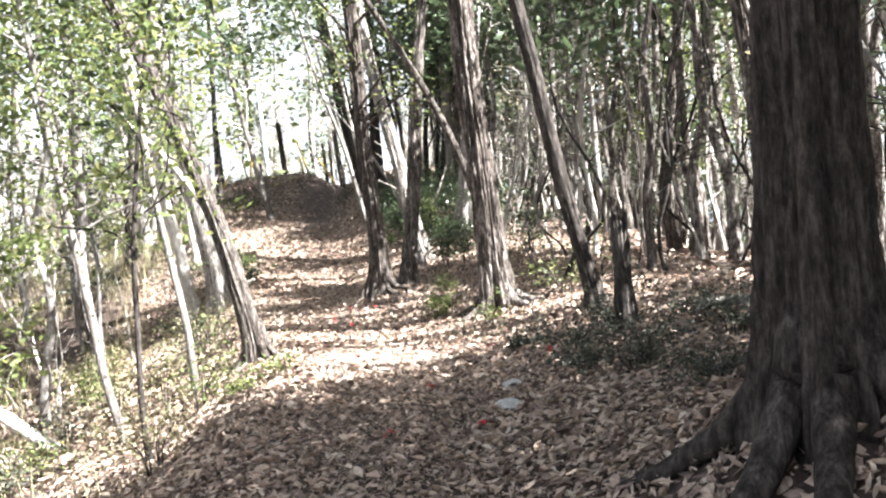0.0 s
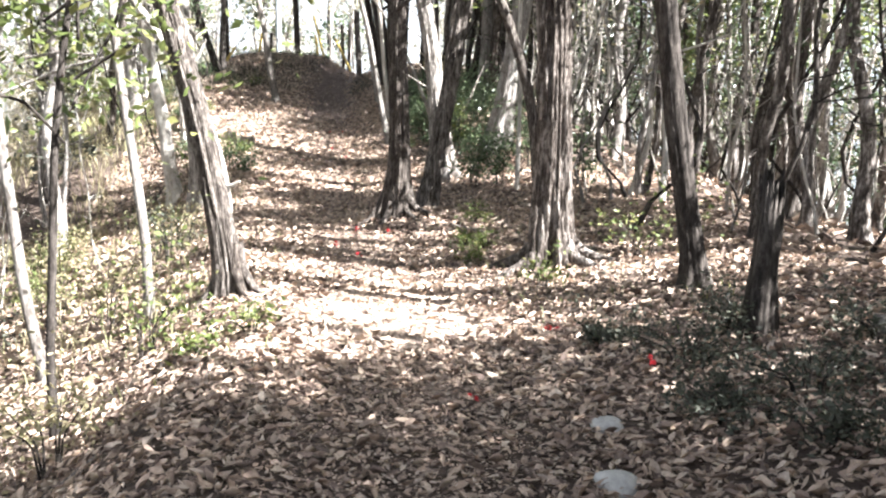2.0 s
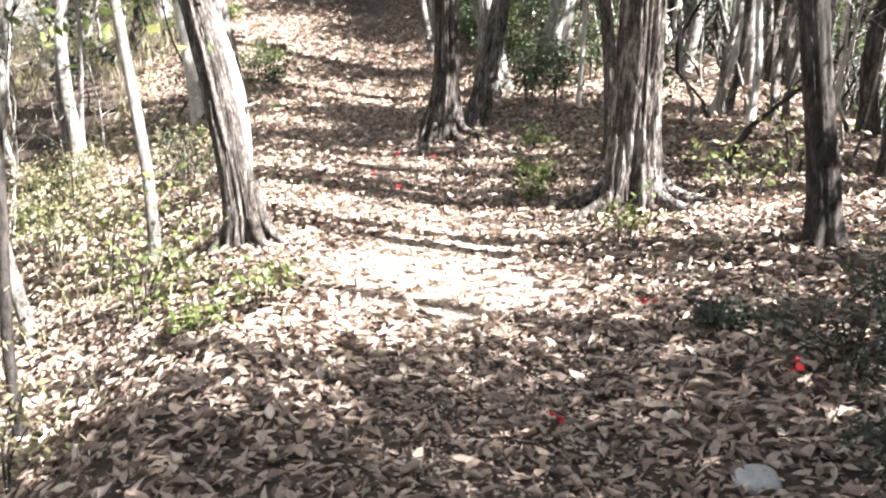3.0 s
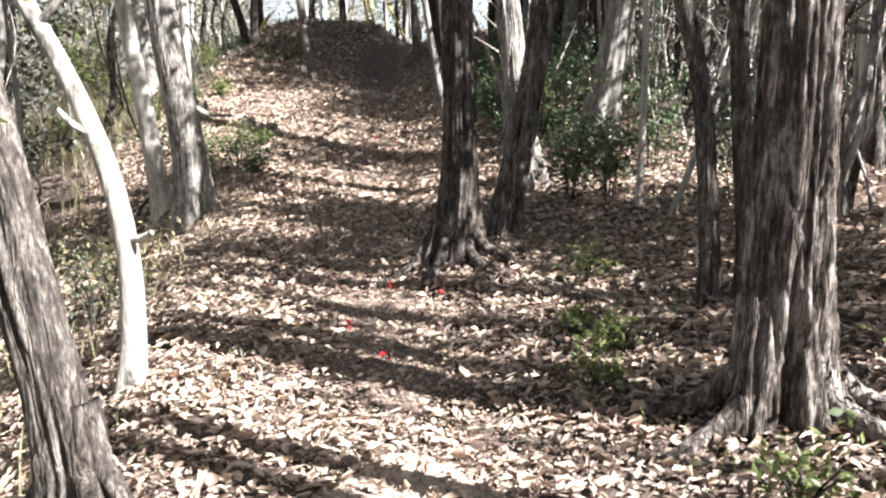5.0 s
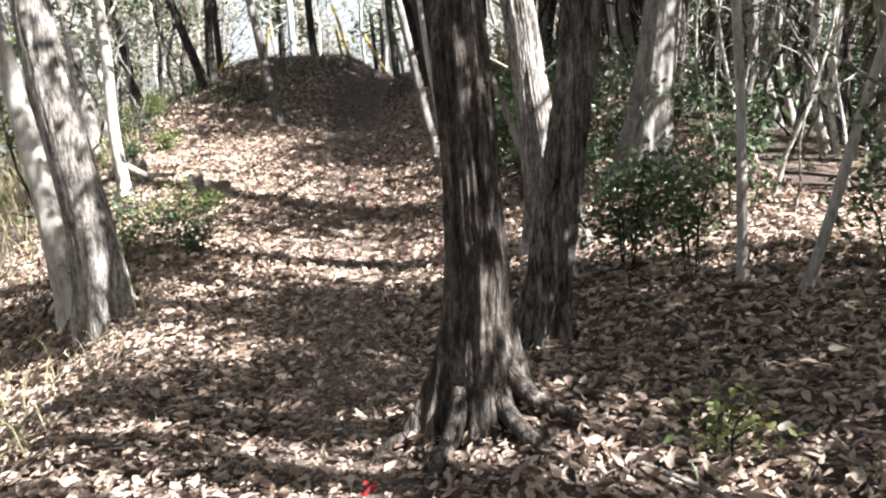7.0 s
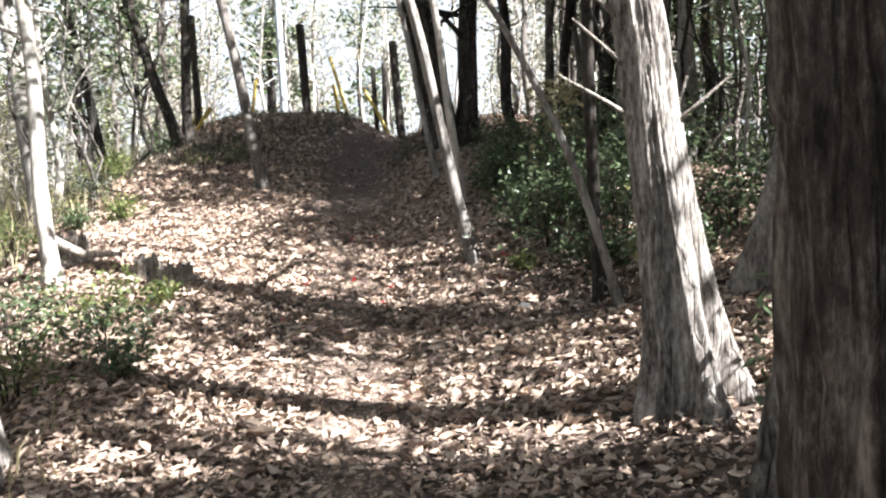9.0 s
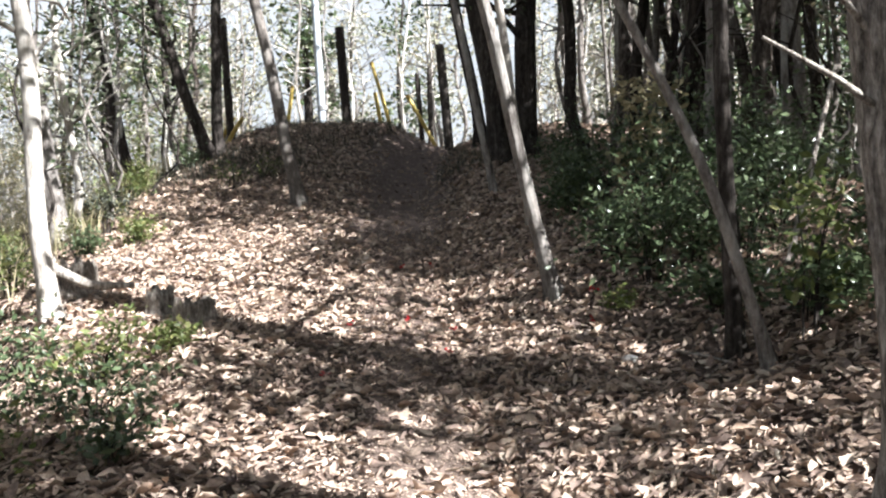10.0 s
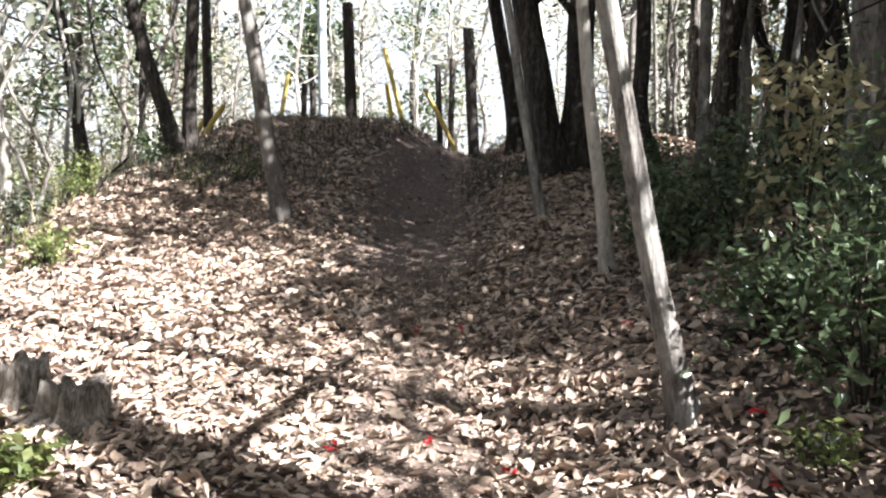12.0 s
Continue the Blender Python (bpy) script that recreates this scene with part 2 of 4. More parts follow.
def grid_faces(rows, cols, wrap):
    i, j = np.meshgrid(np.arange(rows - 1), np.arange(cols if wrap else cols - 1), indexing="ij")
    j2 = (j + 1) % cols
    return np.stack([i * cols + j, i * cols + j2, (i + 1) * cols + j2, (i + 1) * cols + j], -1).reshape(-1, 4)


def build_ground():
    """One sheet, fine along the trail and coarse towards the horizon."""
    fine_x, fine_y = np.arange(-8, 8.01, 0.1), np.arange(-4, 32.01, 0.1)
    far = np.array([1, 2.5, 5, 9, 15, 25, 45, 80, 150, 300, 700, 1500])
    xs = np.concatenate([-8 - far[::-1], fine_x, 8 + far])
    ys = np.concatenate([-4 - far[::-1], fine_y, 32 + far])
    gx, gy = np.meshgrid(xs, ys)
    z = ground_z(gx, gy)
    rough = np.array([noise.noise((a * 1.3, b * 1.3, 0)) * 0.018 + noise.noise((a * 4, b * 4, 3)) * 0.012 for a, b in zip(gx.ravel(), gy.ravel())])
    near = (np.abs(gx) < 12) & (gy > -6) & (gy < 36)
    z = z + np.where(near, rough.reshape(z.shape), 0)
    z = np.where(np.hypot(gx, gy - 15) > 60, np.minimum(z, -6), z)
    me = mesh_from("ground", np.stack([gx, gy, z], -1).reshape(-1, 3), grid_faces(len(ys), len(xs), False), GROUND)
    tagged(new("ground", me), "leaf-strewn brown forest floor with a worn dirt trail", "ground", kind="structure")


build_ground()


def trodden(y0, y1, half, seed, mat):
    """The bare middle of the trail: a soil strip with wandering edges that sink into the ground."""
    ys = np.arange(y0, y1, 0.08)
    cols = np.array([-1.25, -1.0, -0.7, -0.35, 0, 0.35, 0.7, 1.0, 1.25])
    fade = np.clip(np.minimum(ys - y0, y1 - ys) / 0.7, 0.12, 1)
    wl = np.array([1 + 0.45 * noise.noise((v * 1.1, seed, 0)) + 0.2 * noise.noise((v * 4, seed, 0)) for v in ys]) * half * fade
    wr = np.array([1 + 0.45 * noise.noise((v * 1.1, seed, 7)) + 0.2 * noise.noise((v * 4, seed, 7)) for v in ys]) * half * fade
    x = trail_x(ys)[:, None] + np.where(cols[None] < 0, wl[:, None], wr[:, None]) * cols[None]
    y = np.repeat(ys[:, None], len(cols), 1)
    z = ground_z(x, y) + np.where(np.abs(cols) > 1.1, -0.06, 0.022)[None]
    me = mesh_from("trail", np.stack([x, y, z], -1).reshape(-1, 3), grid_faces(len(ys), len(cols), False), mat)
    tagged(new("trail", me), "bare trodden brown soil of the trail", "trail", kind="structure")


trodden(20.6, 29.0, 0.58, 3, SOIL)
# sunlit stretch of trail, with the sun's brightness put into a paler soil
trodden(7.15, 9.2, 0.62, 8, SUNLIT_SOIL)
trodden(9.4, 21.2, 0.26, 12, WORN_SOIL)

# glowing ring added far beyond the wood, standing in for bright horizon haze
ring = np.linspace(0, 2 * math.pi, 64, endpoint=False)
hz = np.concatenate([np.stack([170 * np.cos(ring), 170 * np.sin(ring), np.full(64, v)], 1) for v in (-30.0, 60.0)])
tagged(new("backdrop", mesh_from("backdrop", hz, grid_faces(2, 64, True), HAZE_GLOW)), "glowing ring standing in for pale bright haze along the horizon", "backdrop", kind="structure")


def gz(x, y):
    return float(ground_z(np.float64(x), np.float64(y)))


# ---- leaves: bent blades with a fold along the middle ----
def leaf_soup(centres, normals, size, ratio=0.5, curl=0.25, rng=None):
    """Vertices and faces of one leaf for each centre: six corners, four faces."""
    rng = rng or np.random.default_rng(1)
    k = len(centres)
    nrm = normals / np.linalg.norm(normals, axis=1, keepdims=True)
    a = rng.normal(size=(k, 3))
    u = np.cross(nrm, a)
    u /= np.linalg.norm(u, axis=1, keepdims=True)
    v = np.cross(nrm, u)
    s = (size * rng.uniform(0.6, 1.3, k))[:, None]
    c = s * curl * rng.uniform(-1, 1.4, k)[:, None]
    w = s * ratio * rng.uniform(0.75, 1.2, k)[:, None]
    tip, tail = centres + u * s * 0.5 + nrm * c * 0.6, centres - u * s * 0.5 + nrm * c * 0.3
    left, right = centres + v * w * 0.5 + nrm * c * 0.8 + u * s * 0.05, centres - v * w * 0.5 + nrm * c * 0.8 + u * s * 0.05
    mid = centres - nrm * c * 0.1
    verts = np.stack([tip, left, mid, right, tail], 1).reshape(-1, 3)
    o = np.arange(k)[:, None] * 5
    faces = np.concatenate([o + np.array(t) for t in ((0, 1, 2), (0, 2, 3), (4, 2, 1), (4, 3, 2))])
    return verts, faces


def round_leaf_soup(centres, normals, size, ratio, curl, rng):
    """Broad curled leaves: six corners round a sunken middle rib."""
    k = len(centres)
    nrm = normals / np.linalg.norm(normals, axis=1, keepdims=True)
    u = np.cross(nrm, rng.normal(size=(k, 3)))
    u /= np.linalg.norm(u, axis=1, keepdims=True)
    v = np.cross(nrm, u)
    s = (size * (0.35 + 1.15 * rng.uniform(size=k) ** 1.2))[:, None]
    c = s * curl * rng.uniform(-1.3, 1.9, k)[:, None]
    w = s * ratio * rng.uniform(0.45, 1.3, k)[:, None]
    skew = rng.uniform(-0.15, 0.15, k)[:, None]
    rim = [(0.68, 0.0, 0.7), (0.2, 0.42, 0.9), (-0.25, 0.45, 1.0), (-0.56, 0.0, 0.3), (-0.2, -0.48, 1.0), (0.27, -0.37, 0.8)]
    ring = [centres + u * s * (a + skew * b) + v * w * b * rng.uniform(0.6, 1.25, k)[:, None] + nrm * c * h * rng.uniform(0.5, 1.4, k)[:, None] for a, b, h in rim]
    verts = np.stack([centres - nrm * c * 0.1] + ring, 1).reshape(-1, 3)
    o = np.arange(k)[:, None] * 7
    faces = np.concatenate([o + np.array((0, 1 + i, 1 + (i + 1) % 6)) for i in range(6)])
    return verts, faces


def blade_soup(roots, height, width, lean, rng):
    """Grass blades: three-cornered, bent over."""
    k = len(roots)
    ang = rng.uniform(0, 2 * math.pi, k)
    out = np.stack([np.cos(ang), np.sin(ang), 0 * ang], 1)
    side = np.stack([-np.sin(ang), np.cos(ang), 0 * ang], 1)
    h = (height * rng.uniform(0.5, 1.2, k))[:, None]
    up = np.array([0, 0, 1.0])
    b1, b2 = roots + side * width / 2, roots - side * width / 2
    m = roots + up * h * 0.6 + out * h * lean * 0.35
    t = roots + up * h * 0.9 + out * h * lean
    verts = np.stack([b1, b2, m - side * width * 0.4, m + side * width * 0.4, t], 1).reshape(-1, 3)
    o = np.arange(k)[:, None] * 5
    faces = np.concatenate([o + np.array(q) for q in ((0, 1, 2), (0, 2, 3), (3, 2, 4))])
    return verts, faces


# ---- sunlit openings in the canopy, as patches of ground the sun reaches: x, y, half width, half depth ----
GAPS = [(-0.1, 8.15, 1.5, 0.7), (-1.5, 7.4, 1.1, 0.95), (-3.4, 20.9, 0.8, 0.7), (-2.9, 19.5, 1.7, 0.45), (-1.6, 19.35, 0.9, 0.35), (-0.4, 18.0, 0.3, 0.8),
        (-3.0, 10.0, 1.6, 2.6), (-3.2, 13.8, 0.8, 1.2), (0.9, 9.0, 0.8, 0.6), (0.3, 9.6, 0.8, 0.4), (0.8, 14.9, 0.9, 0.7), (0.0, 15.3, 0.8, 0.5), (1.1, 15.5, 0.7, 0.5), (-1.3, 18.75, 0.8, 0.25), (-1.5, 6.7, 0.75, 0.6), (0.6, 11.2, 0.4, 0.2),
        (-1.3, 15.9, 0.7, 0.4), (-2.2, 16.7, 0.3, 0.5), (-2.0, 10.8, 1.1, 1.6), (0.4, 10.2, 0.45, 0.4), (-0.6, 11.8, 0.7, 0.12), (-1.3, 13.5, 0.4, 0.2), (-2.3, 15.6, 0.5, 0.3), (-2.0, 19.0, 1.3, 0.2), (-0.9, 19.2, 0.8, 0.5), (-1.65, 16.6, 0.2, 0.3), (-0.3, 17.95, 0.2, 0.3), (1.0, 14.0, 0.6, 0.5), (-2.7, 18.85, 0.7, 0.35), (-0.6, 18.5, 0.4, 0.2)]


# ground patches that added leafy boughs are placed to shade most broadly
SHADES = [(-1.5, 17.45, 0.8, 0.42), (-0.72, 16.7, 0.42, 0.65), (-0.85, 14.6, 0.35, 0.5), (-1.4, 21.3, 1.0, 0.7), (-0.95, 12.75, 0.5, 0.2), (-0.7, 10.8, 0.6, 0.45), (-3.0, 16.1, 0.5, 0.5), (-1.85, 12.95, 0.3, 0.2), (-1.2, 14.4, 0.35, 0.2), (1.45, 10.3, 0.5, 0.5),
          (0.95, 12.6, 0.6, 0.5), (1.1, 6.0, 0.9, 0.9), (1.6, 4.6, 0.8, 0.7)]


def shade_here(p):
    """How likely foliage hangs where it would shade the ground at this place."""
    h = p[2] - gz(p[0], p[1])
    x, y = p[0] - TO_SUN.x / TO_SUN.z * h, p[1] - TO_SUN.y / TO_SUN.z * h
    for gx, gy, rx, ry in GAPS:
        if ((x - gx) / (rx + 0.35)) ** 2 + ((y - gy) / (ry + 0.35)) ** 2 < 1:
            return 0.0
    for gx, gy, rx, ry in SHADES:
        if ((x - gx) / rx) ** 2 + ((y - gy) / ry) ** 2 < 1:
            return 0.97
    if x > -0.75 and 17.2 < y < 21.6:
        return 0.12
    if y < 7.0 and x > -1.2:
        return 0.95
    if 0.9 < x < 2.3 and 7.4 < y < 9.2:
        return 0.9
    if y > 22.1 and x > -4.8:
        return 0.55 if x > -2.8 else 0.35
    if x > 2.2:
        return 0.05
    if x < -6.5:
        return 0.22
    if x < -3.2:
        return 0.04
    if x < -1.9 and y < 15:
        return 0.03
    if x > 0.95 and 9.6 < y < 11.8:
        return 0.5
    if x > 0.3 and y > 9:
        return 0.06
    return 0.2


# ---- trees ----
def stem_line(h, height, lean, bend, wobble, seed):
    x = lean * h + bend * np.minimum(h, 3.0) ** 2 + np.where(h > 3, 6 * bend * (h - 3), 0)
    wx = np.array([noise.noise((seed * 7.3, v * 0.7, 1.0)) for v in h]) * wobble
    wy = np.array([noise.noise((seed * 3.1, v * 0.7, 9.0)) for v in h]) * wobble
    fade = np.clip(h / 0.6, 0, 1)
    return x + wx * fade, wy * fade


def bark_relief(x, y, z, seed, coarse):
    """Height of the bark at a place on a stem, in metres: plates parted by long fissures, and finer strips on them."""
    w = 0.35 * noise.noise((x * 3, y * 3, z * 1.6 + seed))
    a = abs(noise.noise((x * coarse + w + seed * 5.1, y * coarse + w, z * 2.4)))
    b = abs(noise.noise((x * coarse * 2.3 + w, y * coarse * 2.3 + seed * 2.7, z * 5.5)))
    c = noise.noise((x * 30 + seed, y * 30, z * 17))
    return -0.011 * (1 - min(a / 0.2, 1)) ** 1.5 - 0.006 * (1 - min(b / 0.22, 1)) + 0.0035 * c


def trunk_mesh(height, r, lean=0.0, bend=0.0, flare=0.6, furrow=0.08, wobble=0.05, seed=1, sides=22, step=0.14, mat=None, roots=5, taper=0.55, relief=0.0, foot_h=1.6):
    """A tapered stem with root flare and lengthwise ridges; its foot goes into the ground. relief: how deep its bark is furrowed."""
    top = 3.6 if relief else 3.2
    h = np.concatenate([[-0.35, -0.12], np.arange(0, top, step), np.linspace(top, height, 9)])
    cx, cy = stem_line(np.maximum(h, 0), height, lean, bend, wobble, seed)
    a = np.linspace(0, 2 * math.pi, sides, endpoint=False)
    ph = seed * 1.7
    rows = []
    for k, z in enumerate(h):
        t = max(z, 0) / height
        base = r * (1 - taper * t ** 0.9)
        foot = math.exp(-max(z, 0) / (foot_h * r + 0.05))
        lobes = 1 + flare * foot * (0.75 + 0.55 * np.cos(roots * a + ph) + 0.25 * np.cos((roots + 2) * a + 2 * ph))
        ridge = np.array([noise.noise((math.cos(q) * 3.2 + seed, math.sin(q) * 3.2, z * 0.55)) + 0.7 * noise.noise((math.cos(q) * 7 + seed, math.sin(q) * 7, z * 1.1)) for q in a])
        rr = base * lobes * (1 + furrow * ridge)
        if relief:
            rr = rr + relief * np.array([bark_relief(r * math.cos(q), r * math.sin(q), z, seed, 17.0) for q in a])
        rows.append(np.stack([cx[k] + rr * np.cos(a), cy[k] + rr * np.sin(a), np.full(sides, z)], 1))
    return mesh_from("trunk", np.concatenate(rows), grid_faces(len(h), sides, True), mat)


def limb_mesh(points, r0, r1, mat, sides=8, seed=0, name="limb", coarse=False):
    """A bent, tapering round bar through a few corner points."""
    p = np.array(points, dtype=float)
    n = 6 if coarse else max(8, 6 * len(p))
    t = np.linspace(0, len(p) - 1, n)
    q = np.stack([np.interp(t, range(len(p)), p[:, k]) for k in range(3)], 1)
    for _ in range(2):
        q[1:-1] = (q[:-2] + 2 * q[1:-1] + q[2:]) / 4
    d = np.gradient(q, axis=0)
    d /= np.linalg.norm(d, axis=1, keepdims=True)
    ref = np.where(np.abs(d[:, 2:3]) > 0.9, np.array([[1.0, 0, 0]]), np.array([[0, 0, 1.0]]))
    u = np.cross(d, ref)
    u /= np.linalg.norm(u, axis=1, keepdims=True)
    v = np.cross(d, u)
    a = np.linspace(0, 2 * math.pi, sides, endpoint=False)
    rr = np.linspace(r0, r1, n) * (1 + 0.12 * np.array([noise.noise((seed, k * 0.9, 0)) for k in range(n)]))
    ring = q[:, None] + rr[:, None, None] * (np.cos(a)[None, :, None] * u[:, None] + np.sin(a)[None, :, None] * v[:, None])
    verts = np.concatenate([ring.reshape(-1, 3), q[:1], q[-1:]])
    faces = grid_faces(n, sides, True)
    ends = []
    for k in range(sides):
        ends.append((k, (k + 1) % sides, n * sides, n * sides))
        ends.append(((n - 1) * sides + (k + 1) % sides, (n - 1) * sides + k, n * sides + 1, n * sides + 1))
    me = bpy.data.meshes.new(name)
    me.from_pydata([tuple(c) for c in verts], [], [tuple(f) for f in faces] + [e[:3] for e in ends])
    me.polygons.foreach_set("use_smooth", [True] * len(me.polygons))
    me.materials.append(mat)
    return me


def crown_mesh(clumps, leaves, size, spread, mat, seed, ratio=0.5, flat=0.75):
    """Many small leaves in uneven clumps."""
    rng = np.random.default_rng(seed)
    c = np.repeat(np.array(clumps), leaves, axis=0)
    g = rng.normal(size=c.shape) * spread * np.array([1, 1, flat])
    nrm = rng.normal(size=c.shape) * 0.7 + np.array([0, 0, 0.8])
    v, f = leaf_soup(c + g, nrm, np.full(len(c), size), ratio, 0.2, rng)
    return mesh_from("crown", v, f, mat)


def tree(name, x, y, r, lean=0.0, bend=0.0, height=9.0, mat=None, label="", crown=0.0, crown_from=4.0, flare=0.6, furrow=0.08, seed=1, sides=18, depth=0.0, leaf_mat=None, roots=5, thick=1.0, free=False, relief=0.0, foot_h=1.6, wobble=0.05):
    z = gz(x, y)
    t = thing(name, x, y, z, label, "tree", turn=depth)
    part("trunk", trunk_mesh(height, r, lean, bend, flare, furrow, wobble, seed, sides, 0.04 if relief else 0.14, mat, roots, 0.55, relief, foot_h), t)
    if crown:
        rng = np.random.default_rng(seed * 31 + 5)
        hs = np.linspace(crown_from, height + 0.8, int(19 * thick))
        clumps, k = [], 0
        for h in hs:
            hx, hy = stem_line(np.array([min(h, height)]), height, lean, bend, wobble, seed)
            for _ in range(4):
                ang = rng.uniform(0, 2 * math.pi)
                q = crown * rng.uniform(0.15, 1.0) * (1.15 - 0.7 * (h - crown_from) / (height - crown_from + 0.8))
                p = (hx[0] + q * math.cos(ang), hy[0] + q * math.sin(ang), h + rng.normal() * 0.3)
                if free or rng.uniform() < shade_here((x + p[0], y + p[1], z + p[2])):
                    clumps.append(p)
                    k += 1
                    if k % 4 == 0:
                        s = (hx[0] * 0.97, hy[0], h - 0.5)
                        part("limb", limb_mesh([s, tuple(0.5 * (s[i] + p[i]) + 0.08 for i in range(3)), p], r * 0.3, 0.01, mat, 6, k), t)
        if clumps:
            part("crown", crown_mesh(clumps, 30 if free else 70, 0.085 if free else 0.17, 0.28 if free else 0.36, leaf_mat or GREEN, seed), t)
    return t


def roots(t, r, angles, reach, mat, high=1.0):
    """Gnarled roots running out from the foot of a tree."""
    for k, deg in enumerate(angles):
        c, q = math.cos(radians(deg)), math.sin(radians(deg))
        bow = 0.12 * (1 if k % 2 else -1)
        p = []
        for f, up in ((0.35, 0.42), (0.9, 0.2), (1.8, 0.08), (1.8 + reach * 2, 0.02), (1.8 + reach * 5, -0.06)):
            x, y = r * f * (c - bow * f * 0.3 * q), r * f * (q + bow * f * 0.3 * c)
            p.append((x, y, up * high + (gz(t.location.x + x, t.location.y + y) - t.location.z)))
        part("root", limb_mesh(p, r * 0.52, r * 0.12, mat, 10, k, "root"), t)


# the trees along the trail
# crown above the view thickened to block skylight over the foreground
# this cedar's shade is put into its bark colour: DARK in place of CEDAR
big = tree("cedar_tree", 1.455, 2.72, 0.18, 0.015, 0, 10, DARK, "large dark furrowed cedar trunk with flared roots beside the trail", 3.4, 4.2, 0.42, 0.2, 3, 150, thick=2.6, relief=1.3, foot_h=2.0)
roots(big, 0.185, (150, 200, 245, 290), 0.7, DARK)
rooted = tree("cedar_tree", -0.10, 11.95, 0.122, -0.022, 0, 10, CEDAR, "dark cedar with splayed roots at the trail's edge", 2.2, 4.2, 1.0, 0.2, 7, 130, roots=4, relief=1.1, foot_h=2.3)
roots(rooted, 0.125, (-25, -70, 195, 235, 60, 130), 0.9, CEDAR)
tree("cedar_tree", 0.30, 13.3, 0.125, 0.14, 0.0, 9, PLATED, "dark leaning cedar behind the trailside one", 2.0, 4.2, 0.5, 0.16, 9, 130, relief=1.3, foot_h=1.6)
snagged = tree("cedar_tree", 0.655, 15.05, 0.14, -0.165, 0, 9, SHAGGY, "pale sunlit cedar with a flared foot", 2.0, 4.4, 0.9, 0.14, 12, 120, relief=0.6, foot_h=2.4)
for k, (h, q, up) in enumerate([(1.3, 0.45, 0.25), (1.5, 0.35, 0.3), (1.75, 0.4, 0.3), (2.0, 0.35, 0.25), (2.3, 0.4, 0.3), (1.25, -0.35, 0.3)]):
    part("snag", limb_mesh([(-0.165 * h, 0, h), (-0.165 * h - q * 0.5, -0.1, h + up * 0.5), (-0.165 * h - q, -0.12, h + up)], 0.014, 0.005, DEAD, 6, k, "snag"), snagged, "bare broken side twig")
tree("cedar_tree", 1.57, 16.25, 0.18, 0.13, 0, 10, GREY, "grey broad-footed cedar leaning away", 2.2, 4.2, 0.8, 0.1, 13, 100, relief=0.5, foot_h=2.2)
shaggy = tree("cedar_tree", 1.21, 9.25, 0.162, -0.05, 0.0, 10, FLAKY, "shaggy cedar with peeling pale strips of bark", 2.4, 4.2, 0.6, 0.26, 17, 150, roots=4, relief=1.6, foot_h=2.4)
roots(shaggy, 0.158, (-20, -60, 215, 160, 40), 0.7, FLAKY)
leaning = tree("leaning_tree", -1.40, 8.68, 0.105, -0.115, -0.05, 8, CEDAR, "leaning grey tree with rough flaking bark", 1.4, 4.5, 0.5, 0.2, 19, 110, roots=3, relief=1.0, foot_h=1.8)
roots(leaning, 0.1, (-15, -60, 200), 0.4, CEDAR)
tree("sapling", -2.2, 9.3, 0.045, -0.07, -0.012, 6, GREY, "slender grey sapling on the slope", 1.0, 3.2, 0.3, 0.06, 21, 12)
tree("sapling", -2.05, 6.9, 0.028, -0.05, 0.04, 4.5, DARK, "thin dark bent sapling", 0.8, 2.2, 0.3, 0.06, 22, 10, leaf_mat=FRESH, free=True)
tree("sapling", -2.75, 8.5, 0.045, -0.18, 0.012, 6, GREY, "slender leaning sapling on the slope", 1.0, 2.6, 0.3, 0.06, 23, 12, leaf_mat=FRESH, free=True)
bleached = tree("bleached_tree", -1.72, 9.95, 0.062, 0.17, -0.215, 4.5, BLEACHED, "white bleached crooked stem with dark bark scars", 0, 4, 0.3, 0.05, 25, 18)
for k, (h, dx, dy, up) in enumerate([(0.75, 0.16, -0.08, 0.06), (1.25, -0.14, -0.06, 0.12), (1.75, 0.22, -0.05, 0.3)]):
    cx = 0.17 * h - 0.215 * h * h
    part("limb", limb_mesh([(cx, 0, h), (cx + dx * 0.6, dy * 0.6, h + up * 0.4), (cx + dx, dy, h + up)], 0.022, 0.012, BLEACHED, 8, k), bleached, "broken bleached side limb")
tree("grey_tree", -3.0, 15.3, 0.185, -0.14, 0, 9, SHAGGY, "smooth grey leaning trunk below the trail", 1.8, 4.5, 0.6, 0.05, 27, 90, relief=0.5, foot_h=1.8)
tree("grey_tree", -3.7, 16.2, 0.115, -0.165, 0, 9, PALE, "pale leaning trunk below the trail", 1.6, 4.5, 0.4, 0.05, 29, 20)
tree("sapling", -4.2, 19.0, 0.078, -0.055, 0, 7, PALE, "pale thin tree at the slope edge with green sprays", 1.5, 2.5, 0.5, 0.06, 31, 16, free=True)
tree("grey_tree", -6.6, 24.0, 0.15, -0.12, 0, 9, GREY, "grey tree beyond the bank", 1.6, 4.0, 0.4, 0.06, 33, 16)
tree("slender_tree", -3.0, 23.1, 0.085, -0.2, 0.004, 8, GREY, "slim grey tree leaning over the mound", 1.4, 4.2, 0.6, 0.06, 35, 18)
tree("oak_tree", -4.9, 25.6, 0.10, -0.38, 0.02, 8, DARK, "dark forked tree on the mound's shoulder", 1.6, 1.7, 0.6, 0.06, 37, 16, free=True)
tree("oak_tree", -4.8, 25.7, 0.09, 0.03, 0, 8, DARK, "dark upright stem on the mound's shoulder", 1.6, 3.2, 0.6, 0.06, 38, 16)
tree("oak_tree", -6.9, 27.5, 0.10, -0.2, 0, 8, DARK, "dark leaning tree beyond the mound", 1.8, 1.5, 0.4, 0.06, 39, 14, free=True)
